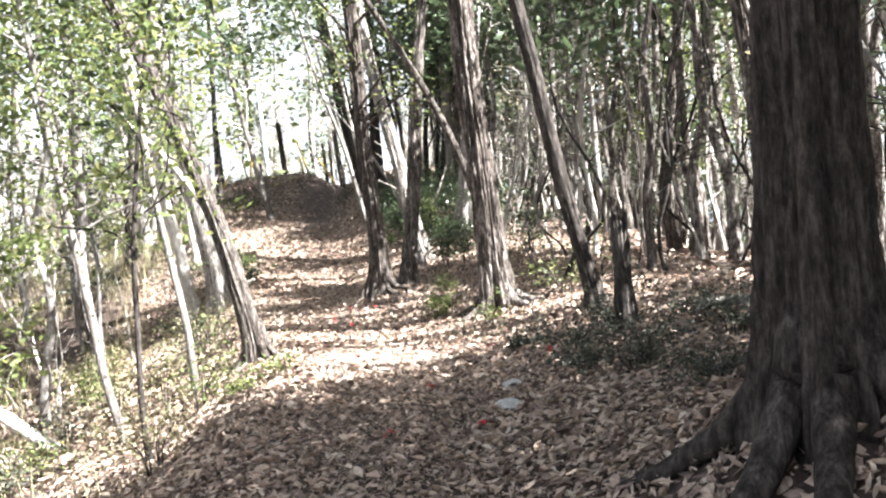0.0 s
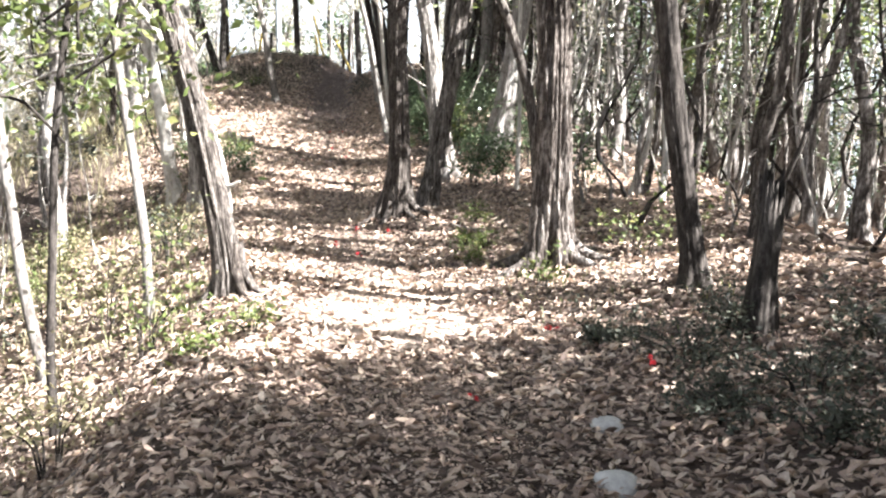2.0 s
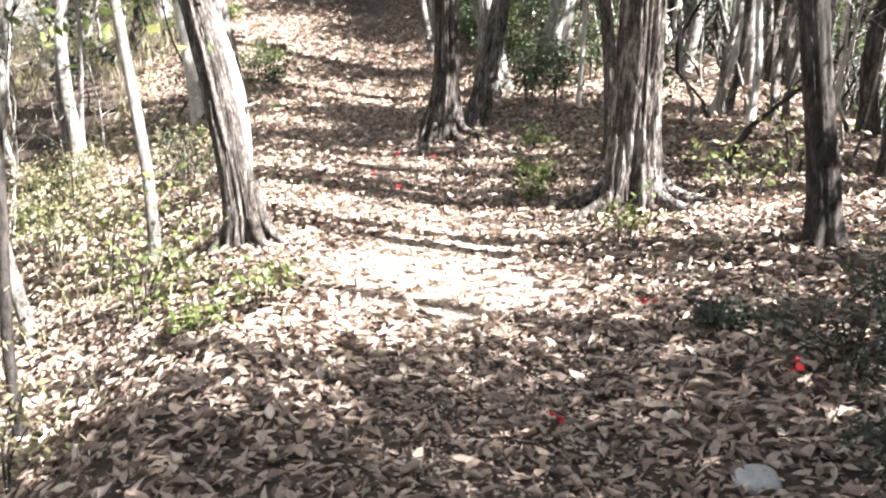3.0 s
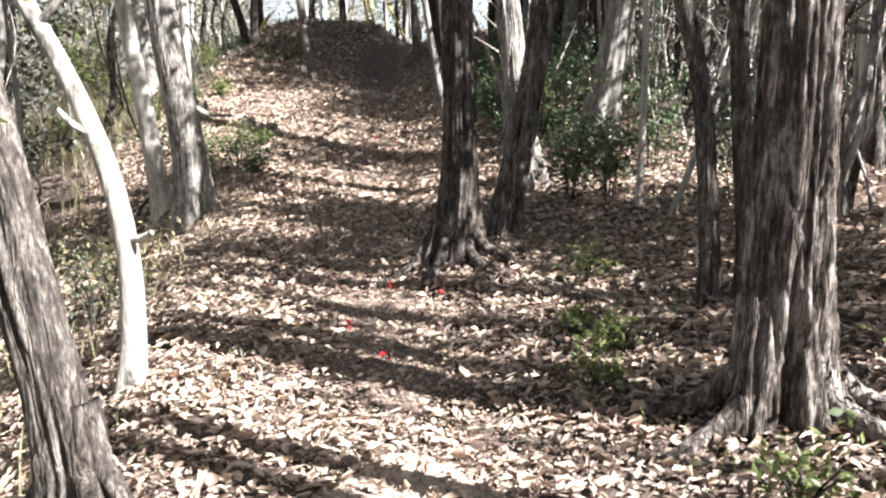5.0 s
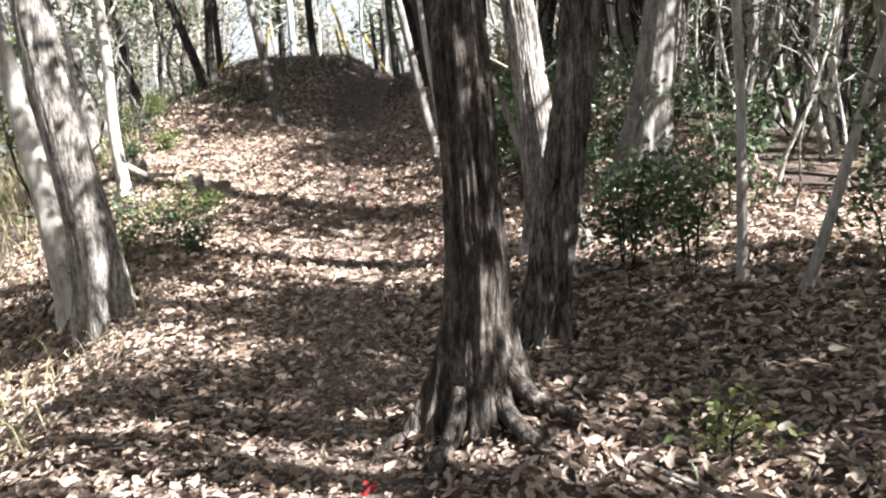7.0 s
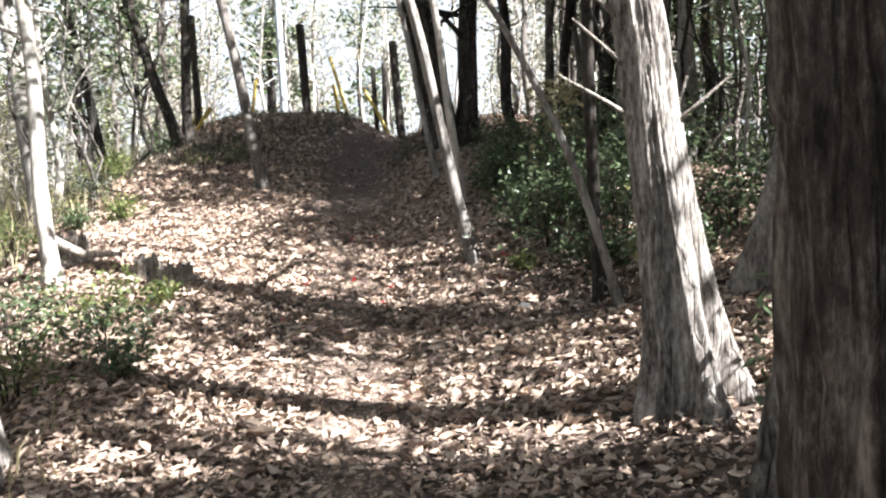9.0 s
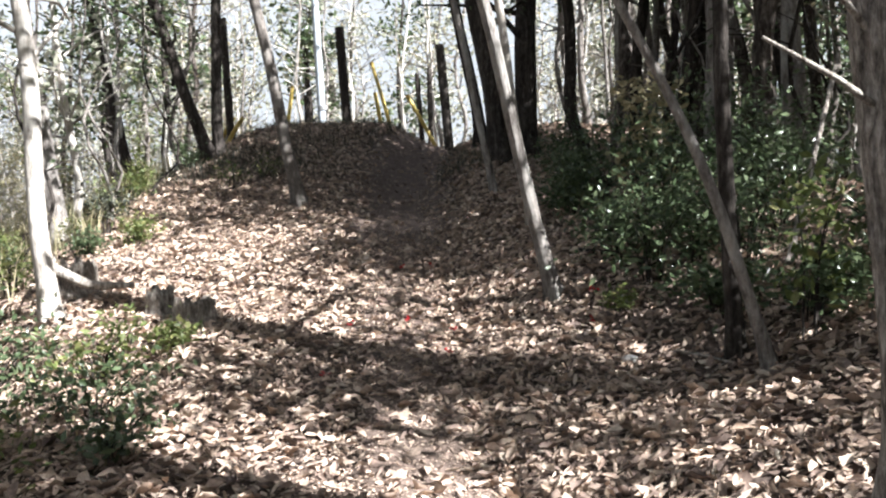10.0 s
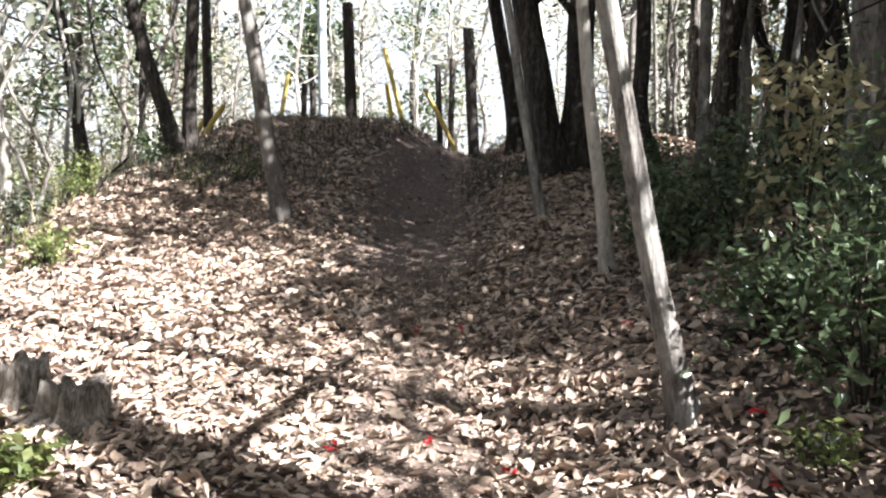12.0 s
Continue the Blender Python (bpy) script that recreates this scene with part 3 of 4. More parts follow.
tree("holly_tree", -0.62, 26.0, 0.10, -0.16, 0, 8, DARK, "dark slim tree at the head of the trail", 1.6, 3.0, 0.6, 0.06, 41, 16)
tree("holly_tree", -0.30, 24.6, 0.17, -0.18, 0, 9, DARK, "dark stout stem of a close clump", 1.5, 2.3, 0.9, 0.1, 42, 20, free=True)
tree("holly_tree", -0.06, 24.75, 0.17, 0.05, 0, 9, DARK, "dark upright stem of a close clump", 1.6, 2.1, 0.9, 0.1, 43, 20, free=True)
tree("slender_tree", -0.24, 18.7, 0.058, -0.2, -0.012, 7, GREY, "slim grey tree leaning over the trail", 1.2, 4.2, 0.6, 0.08, 45, 48, relief=0.35)
tree("slender_tree", -0.24, 20.8, 0.05, -0.13, 0, 7, PALE, "pale slim sunlit stem", 1.0, 4.2, 0.4, 0.06, 46, 14)
tree("slender_tree", -0.54, 22.8, 0.048, -0.19, 0, 7, GREY, "slim grey stem beside the trail", 1.0, 4.2, 0.4, 0.06, 47, 14)
tree("sapling", 0.69, 16.85, 0.036, -0.25, -0.085, 4.0, GREY, "arching grey sapling beside the trail", 0.8, 3.0, 0.4, 0.06, 48, 12)
tree("slender_tree", 0.62, 17.2, 0.05, -0.05, 0, 7, DARK, "slim dark stem among shrubs", 1.2, 4.0, 0.4, 0.06, 49, 12)
tree("slender_tree", 1.36, 10.75, 0.062, -0.03, -0.085, 7, CEDAR, "dark slim tree bending over the trail", 1.4, 4.2, 0.5, 0.08, 51, 64, relief=0.6)
tree("slender_tree", 1.56, 10.70, 0.062, -0.11, 0, 8, CEDAR, "grey-brown slim tree in a close pair", 1.4, 4.2, 0.5, 0.08, 52, 64, relief=0.5)
tree("slender_tree", 1.53, 13.5, 0.033, -0.03, 0, 6, PALE, "thin pale sunlit stem", 0.9, 4.0, 0.3, 0.05, 53, 12)
tree("slender_tree", 1.72, 13.1, 0.032, 0.3, 0, 5, PALE, "thin pale slanting stem", 0.8, 3.2, 0.3, 0.05, 54, 12)
tree("dark_tree", 2.0, 7.95, 0.088, -0.185, 0, 9, DARK, "dark slim tree leaning over the trail", 2.0, 4.0, 0.5, 0.06, 55, 64, relief=0.7)
tree("cedar_tree", 3.4, 6.95, 0.1, -0.1, 0, 10, FLAKY, "cedar with flaking bark on the bank", 2.4, 3.8, 0.6, 0.12, 57, 90, relief=1.2)
tree("cedar_tree", 4.4, 8.0, 0.13, -0.05, 0, 10, GREY, "pale peeling cedar on the bank", 2.4, 3.8, 0.6, 0.12, 58, 90, relief=1.2)
tree("grey_tree", 1.25, 24.1, 0.07, 0.0, 0, 8, GREY, "slim grey tree among evergreens", 1.4, 3.6, 0.4, 0.06, 61, 14)
tree("dark_tree", 1.62, 22.8, 0.11, 0.16, 0, 9, DARK, "dark tree leaning among evergreens", 1.8, 3.2, 0.5, 0.08, 62, 16)
tree("pine_tree", 1.95, 21.9, 0.17, 0.0, 0, 10, GREY, "thick grey pine among evergreens", 2.0, 4.0, 0.5, 0.12, 63, 20)

# dark stems crowding behind the evergreen shrubs
stems = random.Random(12)
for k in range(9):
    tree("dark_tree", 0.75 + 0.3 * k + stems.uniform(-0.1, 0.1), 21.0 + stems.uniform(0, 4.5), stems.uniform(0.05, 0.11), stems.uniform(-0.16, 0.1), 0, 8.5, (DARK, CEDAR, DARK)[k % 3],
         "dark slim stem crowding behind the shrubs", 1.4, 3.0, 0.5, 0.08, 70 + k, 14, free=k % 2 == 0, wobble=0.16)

# fresh sprays hanging from the trailside cedar's low limbs
spray_rng = np.random.default_rng(4)
sprays = []
for k in range(26):
    p = (spray_rng.uniform(-1.5, 0.9), spray_rng.uniform(-1.6, 0.4), spray_rng.uniform(2.35, 4.3))
    sprays.append(p)
    if k % 3 == 0:
        part("limb", limb_mesh([(-0.15, 0, p[2] - 0.5), (p[0] * 0.5, p[1] * 0.5, p[2] - 0.1), p], 0.025, 0.006, CEDAR, 6, k), rooted)
part("spray", crown_mesh(sprays, 34, 0.085, 0.2, FRESH, 9), rooted, "fresh green leafy sprays")

# trees added on the bank and, unseen, behind the walk: crowns shade the trail
rng = random.Random(5)
for k in range(52):
    x, y = rng.uniform(1.2, 9.5), -7 + k * 0.6 + rng.uniform(-0.5, 0.5)
    if abs(y - 2.7) < 1.4 and x < 3.5:
        x += 2.5
    if y > -1 and x < 4.4:
        x += 3.4
    if 5 < y < 9 and x < 5.5:
        x += 2
    if abs((x - 0.67) * 0.456 + (y - 15.05) * 0.89) < 0.5:
        y -= 1.0
    tree("forest_tree", x, y, rng.uniform(0.05, 0.13), rng.uniform(-0.12, 0.08), 0, rng.uniform(7.5, 10.5), rng.choice([CEDAR, GREY, SHAGGY, FLAKY]),
         "tall woodland tree on the bank above the trail", rng.uniform(1.8, 2.6), 3.2, 0.6, 0.08, 100 + k, 12, thick=0.8, wobble=0.2, leaf_mat=FRESH if k % 3 else GREEN)
for k in range(16):
    x, y = rng.uniform(2.9, 5.0), 9.4 + k * 0.9 + rng.uniform(-0.3, 0.3)
    if y > 16.5:
        x -= 0.5
    if abs((x - 0.67) * 0.456 + (y - 15.05) * 0.89) < 0.45:
        y -= 0.9
    tree("forest_tree", x, y, rng.uniform(0.035, 0.08), rng.uniform(-0.14, 0.1), 0, rng.uniform(7, 9.5), rng.choice([GREY, FLAKY, PALE]),
         "slim woodland tree in the dense wood", rng.uniform(1.4, 1.9), 3.2, 0.5, 0.08, 160 + k, 11, thick=0.7, wobble=0.26)
# trees added on the left, their high crowns holding back skylight
for k in range(9):
    x, y = -5.4 - rng.uniform(0, 3.0), 10.5 + k * 1.35 + rng.uniform(-0.4, 0.4)
    tree("slope_tree", x, y, rng.uniform(0.05, 0.1), rng.uniform(-0.08, 0.12), 0, rng.uniform(7.5, 9.5), rng.choice([GREY, PALE, FLAKY]),
         "tall thin tree added on the slope to block skylight", rng.uniform(1.8, 2.4), 5.0, 0.5, 0.08, 190 + k, 12, thick=0.6, wobble=0.3, leaf_mat=FRESH)

# long boughs added to the bank's trees, set sunward of each patch to shade it
def add_shade_bough(gx, gy, rx, ry, seed):
    r = np.random.default_rng(seed)
    count = max(3, int(rx * ry * 6))
    h = r.uniform(4.8, 6.4)
    spots = []
    for k in range(count):
        a, q = r.uniform(0, 2 * math.pi), math.sqrt(r.uniform())
        x, y, up = gx + rx * q * math.cos(a), gy + ry * q * math.sin(a), h + r.normal() * 0.25
        spots.append((x + TO_SUN.x / TO_SUN.z * up, y + TO_SUN.y / TO_SUN.z * up, gz(x, y) + up))
    mid = [sum(p[i] for p in spots) / count for i in range(3)]
    host = min((o for o in bpy.data.objects if o.name.startswith("forest_tree")), key=lambda o: (o.location.x - mid[0]) ** 2 + (o.location.y - mid[1]) ** 2)
    local = [tuple(p[i] - host.location[i] for i in range(3)) for p in spots]
    heart = tuple(mid[i] - host.location[i] for i in range(3))
    foot = (0.0, 0.0, heart[2] - 0.7)
    part("bough", limb_mesh([foot, tuple((u + v) / 2 + 0.1 for u, v in zip(foot, heart)), heart], 0.035, 0.014, CEDAR, 7, seed, "bough"), host)
    for k, p in enumerate(local[::3]):
        part("limb", limb_mesh([heart, tuple((u + v) / 2 - 0.04 for u, v in zip(heart, p)), p], 0.012, 0.004, CEDAR, 5, k), host)
    part("bough_leaves", crown_mesh(local, 52, 0.14, 0.24, GREEN, seed), host)


for k, patch in enumerate(SHADES):
    add_shade_bough(*patch, 520 + k)

# ---- leaf litter ----
def scatter(x0, x1, y0, y1, per_m2, seed):
    r = np.random.default_rng(seed)
    k = int((x1 - x0) * (y1 - y0) * per_m2)
    return r.uniform(x0, x1, k), r.uniform(y0, y1, k), r


def litter(x0, x1, y0, y1, per_m2, size, seed, label):
    x, y, r = scatter(x0, x1, y0, y1, per_m2, seed)
    d = x - trail_x(y)
    patch = np.array([noise.noise((a * 0.8, b * 0.8, 5.0)) for a, b in zip(x, y)])
    worn = np.exp(-(d / (0.38 + 0.34 * smooth(20.5, 22, y))) ** 2) * (0.35 + 0.18 * smooth(9, 10, y) + 0.5 * smooth(20.5, 22, y) + 0.3 * np.exp(-((y - 8.1) / 0.9) ** 2) + 0.15 * np.exp(-((y - 16.8) / 1.6) ** 2))
    keep = r.uniform(size=len(x)) < np.clip(0.92 + 0.5 * patch, 0.3, 1) * (1 - np.clip(worn, 0, 0.95))
    x, y = x[keep], y[keep]
    z = ground_z(x, y) + r.uniform(0.004, 0.05, len(x))
    e = 0.05
    nx, ny = -(ground_z(x + e, y) - ground_z(x - e, y)) / (2 * e), -(ground_z(x, y + e) - ground_z(x, y - e)) / (2 * e)
    nrm = np.stack([nx, ny, np.ones(len(x))], 1) + r.normal(size=(len(x), 3)) * 0.3
    v, f = round_leaf_soup(np.stack([x, y, z], 1), nrm, np.full(len(x), size), 0.55, 0.28, r)
    tagged(new("leaf_litter", mesh_from("leaf_litter", v, f, LITTER)), label, "leaves", kind="stuff")


litter(-3.2, 3.2, 2.0, 15.0, 1320, 0.049, 11, "dry brown curled leaves lying thick on the trail")
litter(-5.5, 2.6, 15.0, 28.0, 1320, 0.059, 12, "dry tan leaves lying on the rising trail")


def crumbs(y0, y1, half, per_m2, size, seed, label):
    """Trodden leaf crumbs along the middle of the trail."""
    d, y, r = scatter(-2.2 * half, 2.2 * half, y0, y1, per_m2, seed)
    keep = r.uniform(size=len(d)) < np.exp(-(d / half) ** 2)
    d, y = d[keep], y[keep]
    x = trail_x(y) + d
    p = np.stack([x, y, ground_z(x, y) + r.uniform(0.022, 0.034, len(x))], 1)
    v, f = leaf_soup(p, r.normal(size=p.shape) * 0.25 + np.array([0, 0, 1.0]), np.full(len(x), size), 0.6, 0.2, r)
    tagged(new("leaf_crumbs", mesh_from("leaf_crumbs", v, f, LITTER)), label, "leaves", kind="stuff")


crumbs(3.0, 21.5, 0.55, 2600, 0.021, 15, "small broken leaf crumbs trodden into the trail")
crumbs(21.5, 28.5, 0.6, 700, 0.026, 16, "sparse leaf crumbs on the bare soil")
litter(-11.0, -3.2, 4.0, 17.0, 150, 0.11, 13, "dry leaves on the slope below the trail")
litter(3.2, 10.0, 2.0, 16.0, 110, 0.10, 14, "dry leaves under the trees on the bank")


# ---- shrubs and plants ----
def shrub(name, x, y, rad, h, mat, label, leaves=900, size=0.06, seed=1, stems=5, group=""):
    z = gz(x, y)
    t = thing(name, x, y, z, label, "shrub", group)
    r = np.random.default_rng(seed)
    clumps = []
    for k in range(stems):
        a, q = r.uniform(0, 2 * math.pi), rad * r.uniform(0.2, 0.8)
        tip = (q * math.cos(a), q * math.sin(a), h * r.uniform(0.6, 1.0))
        part("stem", limb_mesh([(0.04 * math.cos(a), 0.04 * math.sin(a), -0.12), (tip[0] * 0.35, tip[1] * 0.35, tip[2] * 0.55), tip], 0.008, 0.003, DARK, 5, k), t)
        clumps += [tip, (tip[0] * 0.7, tip[1] * 0.7, tip[2] * 0.7), tuple(c + v for c, v in zip(tip, r.normal(size=3) * rad * 0.3))]
        if h > 0.5:
            clumps += [(tip[0] * 0.9 + r.normal() * 0.1, tip[1] * 0.9 + r.normal() * 0.1, tip[2] * 0.4)]
    clumps = [(a, b, max(c, 0.06)) for a, b, c in clumps]
    me = crown_mesh(clumps, max(4, leaves // len(clumps)), size, min(rad, h) * 0.27, mat, seed)
    me.name = "foliage"
    part("foliage", me, t)
    return t


EVER = "glossy dark evergreen shrub beside the trail"
for k, (x, y, rad, h) in enumerate([(0.45, 18.5, 0.5, 1.0), (0.95, 18.1, 0.5, 1.2), (0.75, 19.3, 0.55, 1.4), (1.45, 18.8, 0.6, 1.5), (0.5, 20.4, 0.5, 1.1), (1.2, 20.4, 0.6, 1.5),
                                    (1.9, 19.8, 0.6, 1.4), (0.3, 21.6, 0.4, 0.9), (1.0, 17.2, 0.4, 0.7), (1.7, 17.5, 0.5, 1.0), (1.1, 22.0, 0.6, 1.3), (0.4, 23.4, 0.5, 1.0), (0.35, 19.2, 0.4, 0.75), (0.8, 18.7, 0.45, 0.9), (0.7, 17.8, 0.3, 0.5), (1.5, 19.5, 0.5, 1.1), (0.2, 20.7, 0.35, 0.7), (2.4, 18.4, 0.6, 1.2)]):
    shrub("evergreen_shrub", x, y, rad, h * (0.7 if k < 2 else 0.52), GREEN, EVER, 800, 0.066, 200 + k, 8, "evergreen shrubs by the trail")
for k, (x, y, rad, h) in enumerate([(1.0, 14.2, 0.35, 0.8), (1.35, 13.9, 0.35, 0.75), (1.9, 14.7, 0.4, 0.9), (2.3, 13.2, 0.5, 0.8)]):
    shrub("evergreen_shrub", x, y, rad, h, GREEN, "dark green broad-leaved shrub under the cedars", 700, 0.07, 230 + k, 6)
for k, (x, y, rad, h) in enumerate([(-3.25, 17.7, 0.4, 0.35), (-3.65, 17.1, 0.5, 0.4), (-2.95, 17.0, 0.35, 0.36), (-3.3, 16.4, 0.4, 0.36), (-4.0, 17.8, 0.5, 0.42), (-2.65, 16.5, 0.25, 0.25), (-3.0, 18.3, 0.25, 0.2)]):
    shrub("green_shrub", x, y, rad, h, GREEN if k % 3 else FRESH, "low leafy green shrub on the trail's edge", 300, 0.06, 240 + k, 7)
for k, (x, y, rad, h) in enumerate([(1.4, 6.4, 0.42, 0.26), (1.75, 5.8, 0.45, 0.28), (1.1, 7.0, 0.25, 0.14), (1.85, 6.9, 0.35, 0.28), (2.4, 6.3, 0.4, 0.25),
                                    (1.55, 5.25, 0.4, 0.24), (1.32, 5.65, 0.28, 0.16), (2.25, 5.4, 0.45, 0.32), (1.75, 4.45, 0.36, 0.22)]):
    shrub("juniper_shrub", x, y, rad, h * 0.72, DULL, "low dull grey-green juniper shrub in shade", 750, 0.034, 250 + k, 12)
for k, (x, y, rad, h) in enumerate([(1.9, 8.9, 0.35, 0.45), (2.4, 9.4, 0.45, 0.6), (1.0, 8.5, 0.2, 0.2), (0.6, 10.5, 0.16, 0.14), (0.75, 10.15, 0.22, 0.16), (0.55, 9.7, 0.2, 0.15), (-1.05, 7.45, 0.2, 0.18),
                                    (-1.3, 7.2, 0.15, 0.12), (0.75, 11.5, 0.2, 0.2), (-3.75, 24.3, 0.3, 0.25), (0.15, 18.2, 0.15, 0.18), (-4.1, 24.0, 0.3, 0.3)]):
    shrub("green_seedling", x, y, rad, h, FRESH, "small bright green leafy plant among dead leaves", 140, 0.05, 260 + k, 5)
for k in range(22):
    r = random.Random(900 + k)
    y = 4.6 + k * 0.55
    x = trail_x(y) - r.uniform(1.7, 4.6) - (0.6 if y > 15 else 0)
    shrub("slope_shrub", x, y, r.uniform(0.25, 0.5), r.uniform(0.3, 0.75), r.choice([FRESH, STRAW, DULL, FRESH]), "thin yellow-green shrub on the slope", 420, 0.05, 300 + k, 6, "shrubs on the slope")
for k in range(14):
    r = random.Random(950 + k)
    shrub("bank_shrub", -4.4 - r.uniform(0, 3.2), 20 + k * 0.45, r.uniform(0.25, 0.45), r.uniform(0.2, 0.5), r.choice([GREEN, FRESH, DULL]), "low green shrub on the mound's flank", 420, 0.06, 340 + k, 6, "shrubs on the mound")


def grass(name, x0, x1, y0, y1, per_m2, height, width, mat, seed, label, test=None):
    x, y, r = scatter(x0, x1, y0, y1, per_m2, seed)
    p = np.array([noise.noise((a * 0.7, b * 0.7, 2.0)) for a, b in zip(x, y)])
    keep = p > r.uniform(-0.5, 0.4, len(x))
    if test:
        keep &= test(x, y)
    x, y = x[keep], y[keep]
    v, f = blade_soup(np.stack([x, y, ground_z(x, y)], 1), np.full(len(x), height), width, 0.6, r)
    tagged(new(name, mesh_from(name, v, f, mat)), label, "grass", kind="stuff")


grass("dry_grass", -14, -4.6, 16, 40, 90, 0.55, 0.012, STRAW, 31, "tall dry yellow grass beyond the bank", lambda x, y: x < -4.8 - 0.25 * np.maximum(y - 22, 0))
grass("mound_grass", -6, -0.6, 24.2, 29, 520, 0.17, 0.009, DULL, 32, "short dull grass on the mound", lambda x, y: np.abs(x - trail_x(y)) > 0.5)
grass("trail_grass", -2.4, 2.2, 6.8, 11.5, 45, 0.12, 0.008, FRESH, 33, "sparse grass tufts along the trail", lambda x, y: (np.abs(x - trail_x(y)) > 0.75))
grass("slope_grass", -10, -1.6, 4, 17, 40, 0.3, 0.01, STRAW, 34, "pale grass on the slope", lambda x, y: x - trail_x(y) < -1.4)


shrub("yellow_shrub", 0.72, 20.0, 0.4, 1.25, STRAW, "tall shrub with yellow-green leaves beside the trail", 420, 0.09, 380, 6)
shrub("yellow_shrub", 0.95, 17.0, 0.25, 0.9, FRESH, "thin shrub with fresh green leaves", 160, 0.09, 381, 4)


# ---- dead wood and stones ----
def rod(name, a, b, r0, r1, mat, label, category, sag=0.0):
    """A lying or leaning stick from a to b, resting on the ground."""
    mid = [(p + q) / 2 for p, q in zip(a, b)]
    mid[2] += sag
    pts = [(p[0] - a[0], p[1] - a[1], p[2] - a[2]) for p in (a, mid, b)]
    ob = new(name, limb_mesh(pts, r0, r1, mat, 10, len(bpy.data.objects), name))
    ob.matrix_basis = pose(*a)
    return tagged(ob, label, category)


def on(x, y, up=0.0):
    return (x, y, gz(x, y) + up)


rod("fallen_log", on(2.45, 6.5, 0.05), on(3.7, 5.5, 0.05), 0.07, 0.055, GREY, "fallen grey log lying on the bank", "log", 0.03)
rod("dead_branch", on(-4.4, 19.35, 0.36), on(-3.72, 19.5, 0.14), 0.055, 0.025, DEAD, "bleached crooked dead branch resting on the bank", "branch", -0.09)
rod("dead_branch", on(-4.72, 19.9, 0.02), on(-4.38, 19.4, 0.4), 0.05, 0.042, DEAD, "bleached dead branch leaning on the bank", "branch")
rod("stick", on(0.45, 11.45, 0.01), on(1.0, 10.6, 0.01), 0.012, 0.006, DEAD, "thin dry stick lying on leaves", "stick", 0.02)
rod("stick", on(0.35, 17.6, 0.01), on(0.62, 16.9, 0.01), 0.012, 0.006, DEAD, "thin dry stick lying on leaves", "stick", 0.02)
rod("stick", on(0.95, 17.3, 0.35), on(1.5, 17.9, 1.3), 0.02, 0.012, DEAD, "pale broken stick leaning among shrubs", "stick")
rod("stick", on(-0.15, 17.1, 0.01), on(0.0, 17.7, 0.01), 0.01, 0.006, DEAD, "thin dry stick lying on leaves", "stick", 0.01)
rod("dead_branch", on(0.0, 19.6, 0.02), on(0.55, 18.7, 0.03), 0.03, 0.02, DARK, "dark fallen branch under the shrubs", "branch", 0.03)
rod("dead_tree", on(-4.2, 10.6, -0.1), (-6.3, 10.9, gz(-4.2, 10.6) + 1.5), 0.09, 0.06, PALE, "pale leaning dead tree on the slope", "tree")
rod("stick", on(-1.9, 5.2, 0.02), on(-1.2, 6.6, 0.02), 0.012, 0.007, DEAD, "long thin stick lying on the slope", "stick", 0.03)
for k in range(26):
    r = random.Random(700 + k)
    y = 3.5 + k * 0.75
    x = trail_x(y) + r.choice([-1, 1]) * r.uniform(0.5, 1.9)
    a = r.uniform(0, math.pi)
    q = r.uniform(0.12, 0.35)
    rod("twig", on(x, y, 0.02), on(x + q * math.cos(a), y + q * math.sin(a), 0.025), 0.006, 0.003, DEAD, "small dry twig among fallen leaves", "twig", 0.02)


def stump(x, y, r, h, mat, label, hollow=False, seed=1):
    """A broken stump with a ragged, sunken top and rotten, fluted sides."""
    t = thing("stump", x, y, gz(x, y), label, "stump")
    sides = 48
    a = np.linspace(0, 2 * math.pi, sides, endpoint=False)
    jag = np.array([noise.noise((math.cos(q) * 2.5, math.sin(q) * 2.5, seed)) + 0.6 * noise.noise((math.cos(q) * 7, math.sin(q) * 7, seed)) for q in a])
    rings = []
    for z, s in ((-0.2, 1.7), (0.0, 1.5), (0.12 * h, 1.25), (0.3 * h, 1.1), (0.5 * h, 1.02), (0.7 * h, 1.0)):
        flute = np.array([noise.noise((math.cos(q) * 4, math.sin(q) * 4, seed + z * 4)) for q in a])
        rr = r * s * (1 + 0.3 * jag + 0.22 * flute)
        rings.append(np.stack([rr * np.cos(a), rr * np.sin(a), np.full(sides, z)], 1))
    top = h * (1 + 0.4 * jag)
    for s, drop in ((0.95, 0.0), (0.72, 0.03), (0.55, 0.6 * h if hollow else 0.07), (0.05, 0.8 * h if hollow else 0.1)):
        rings.append(np.stack([r * s * (1 + 0.3 * jag) * np.cos(a), r * s * (1 + 0.3 * jag) * np.sin(a), np.maximum(top - drop, 0.25 * h)], 1))
    part("stump_wood", mesh_from("stump_wood", np.concatenate(rings), grid_faces(len(rings), sides, True), mat), t)
    return t


stump(1.92, 6.75, 0.072, 0.85, DARK, "broken dark stump standing on the bank", False, 3)
rotten = stump(-3.02, 18.98, 0.15, 0.16, DEAD, "low rotten stump with a dark hollow", True, 5)
roots(rotten, 0.08, (-60, -10, 200, 110), 0.8, DEAD, 0.25)
rotten = stump(-3.36, 19.12, 0.11, 0.2, DEAD, "low weathered stump sunk in leaves", False, 7)
roots(rotten, 0.07, (-100, 230, 60), 0.7, DEAD, 0.3)
rotten = stump(-4.3, 19.75, 0.15, 0.26, DEAD, "weathered root stump on the bank", True, 9)
roots(rotten, 0.1, (-20, -75, 215, 260), 1.0, DEAD, 0.4)


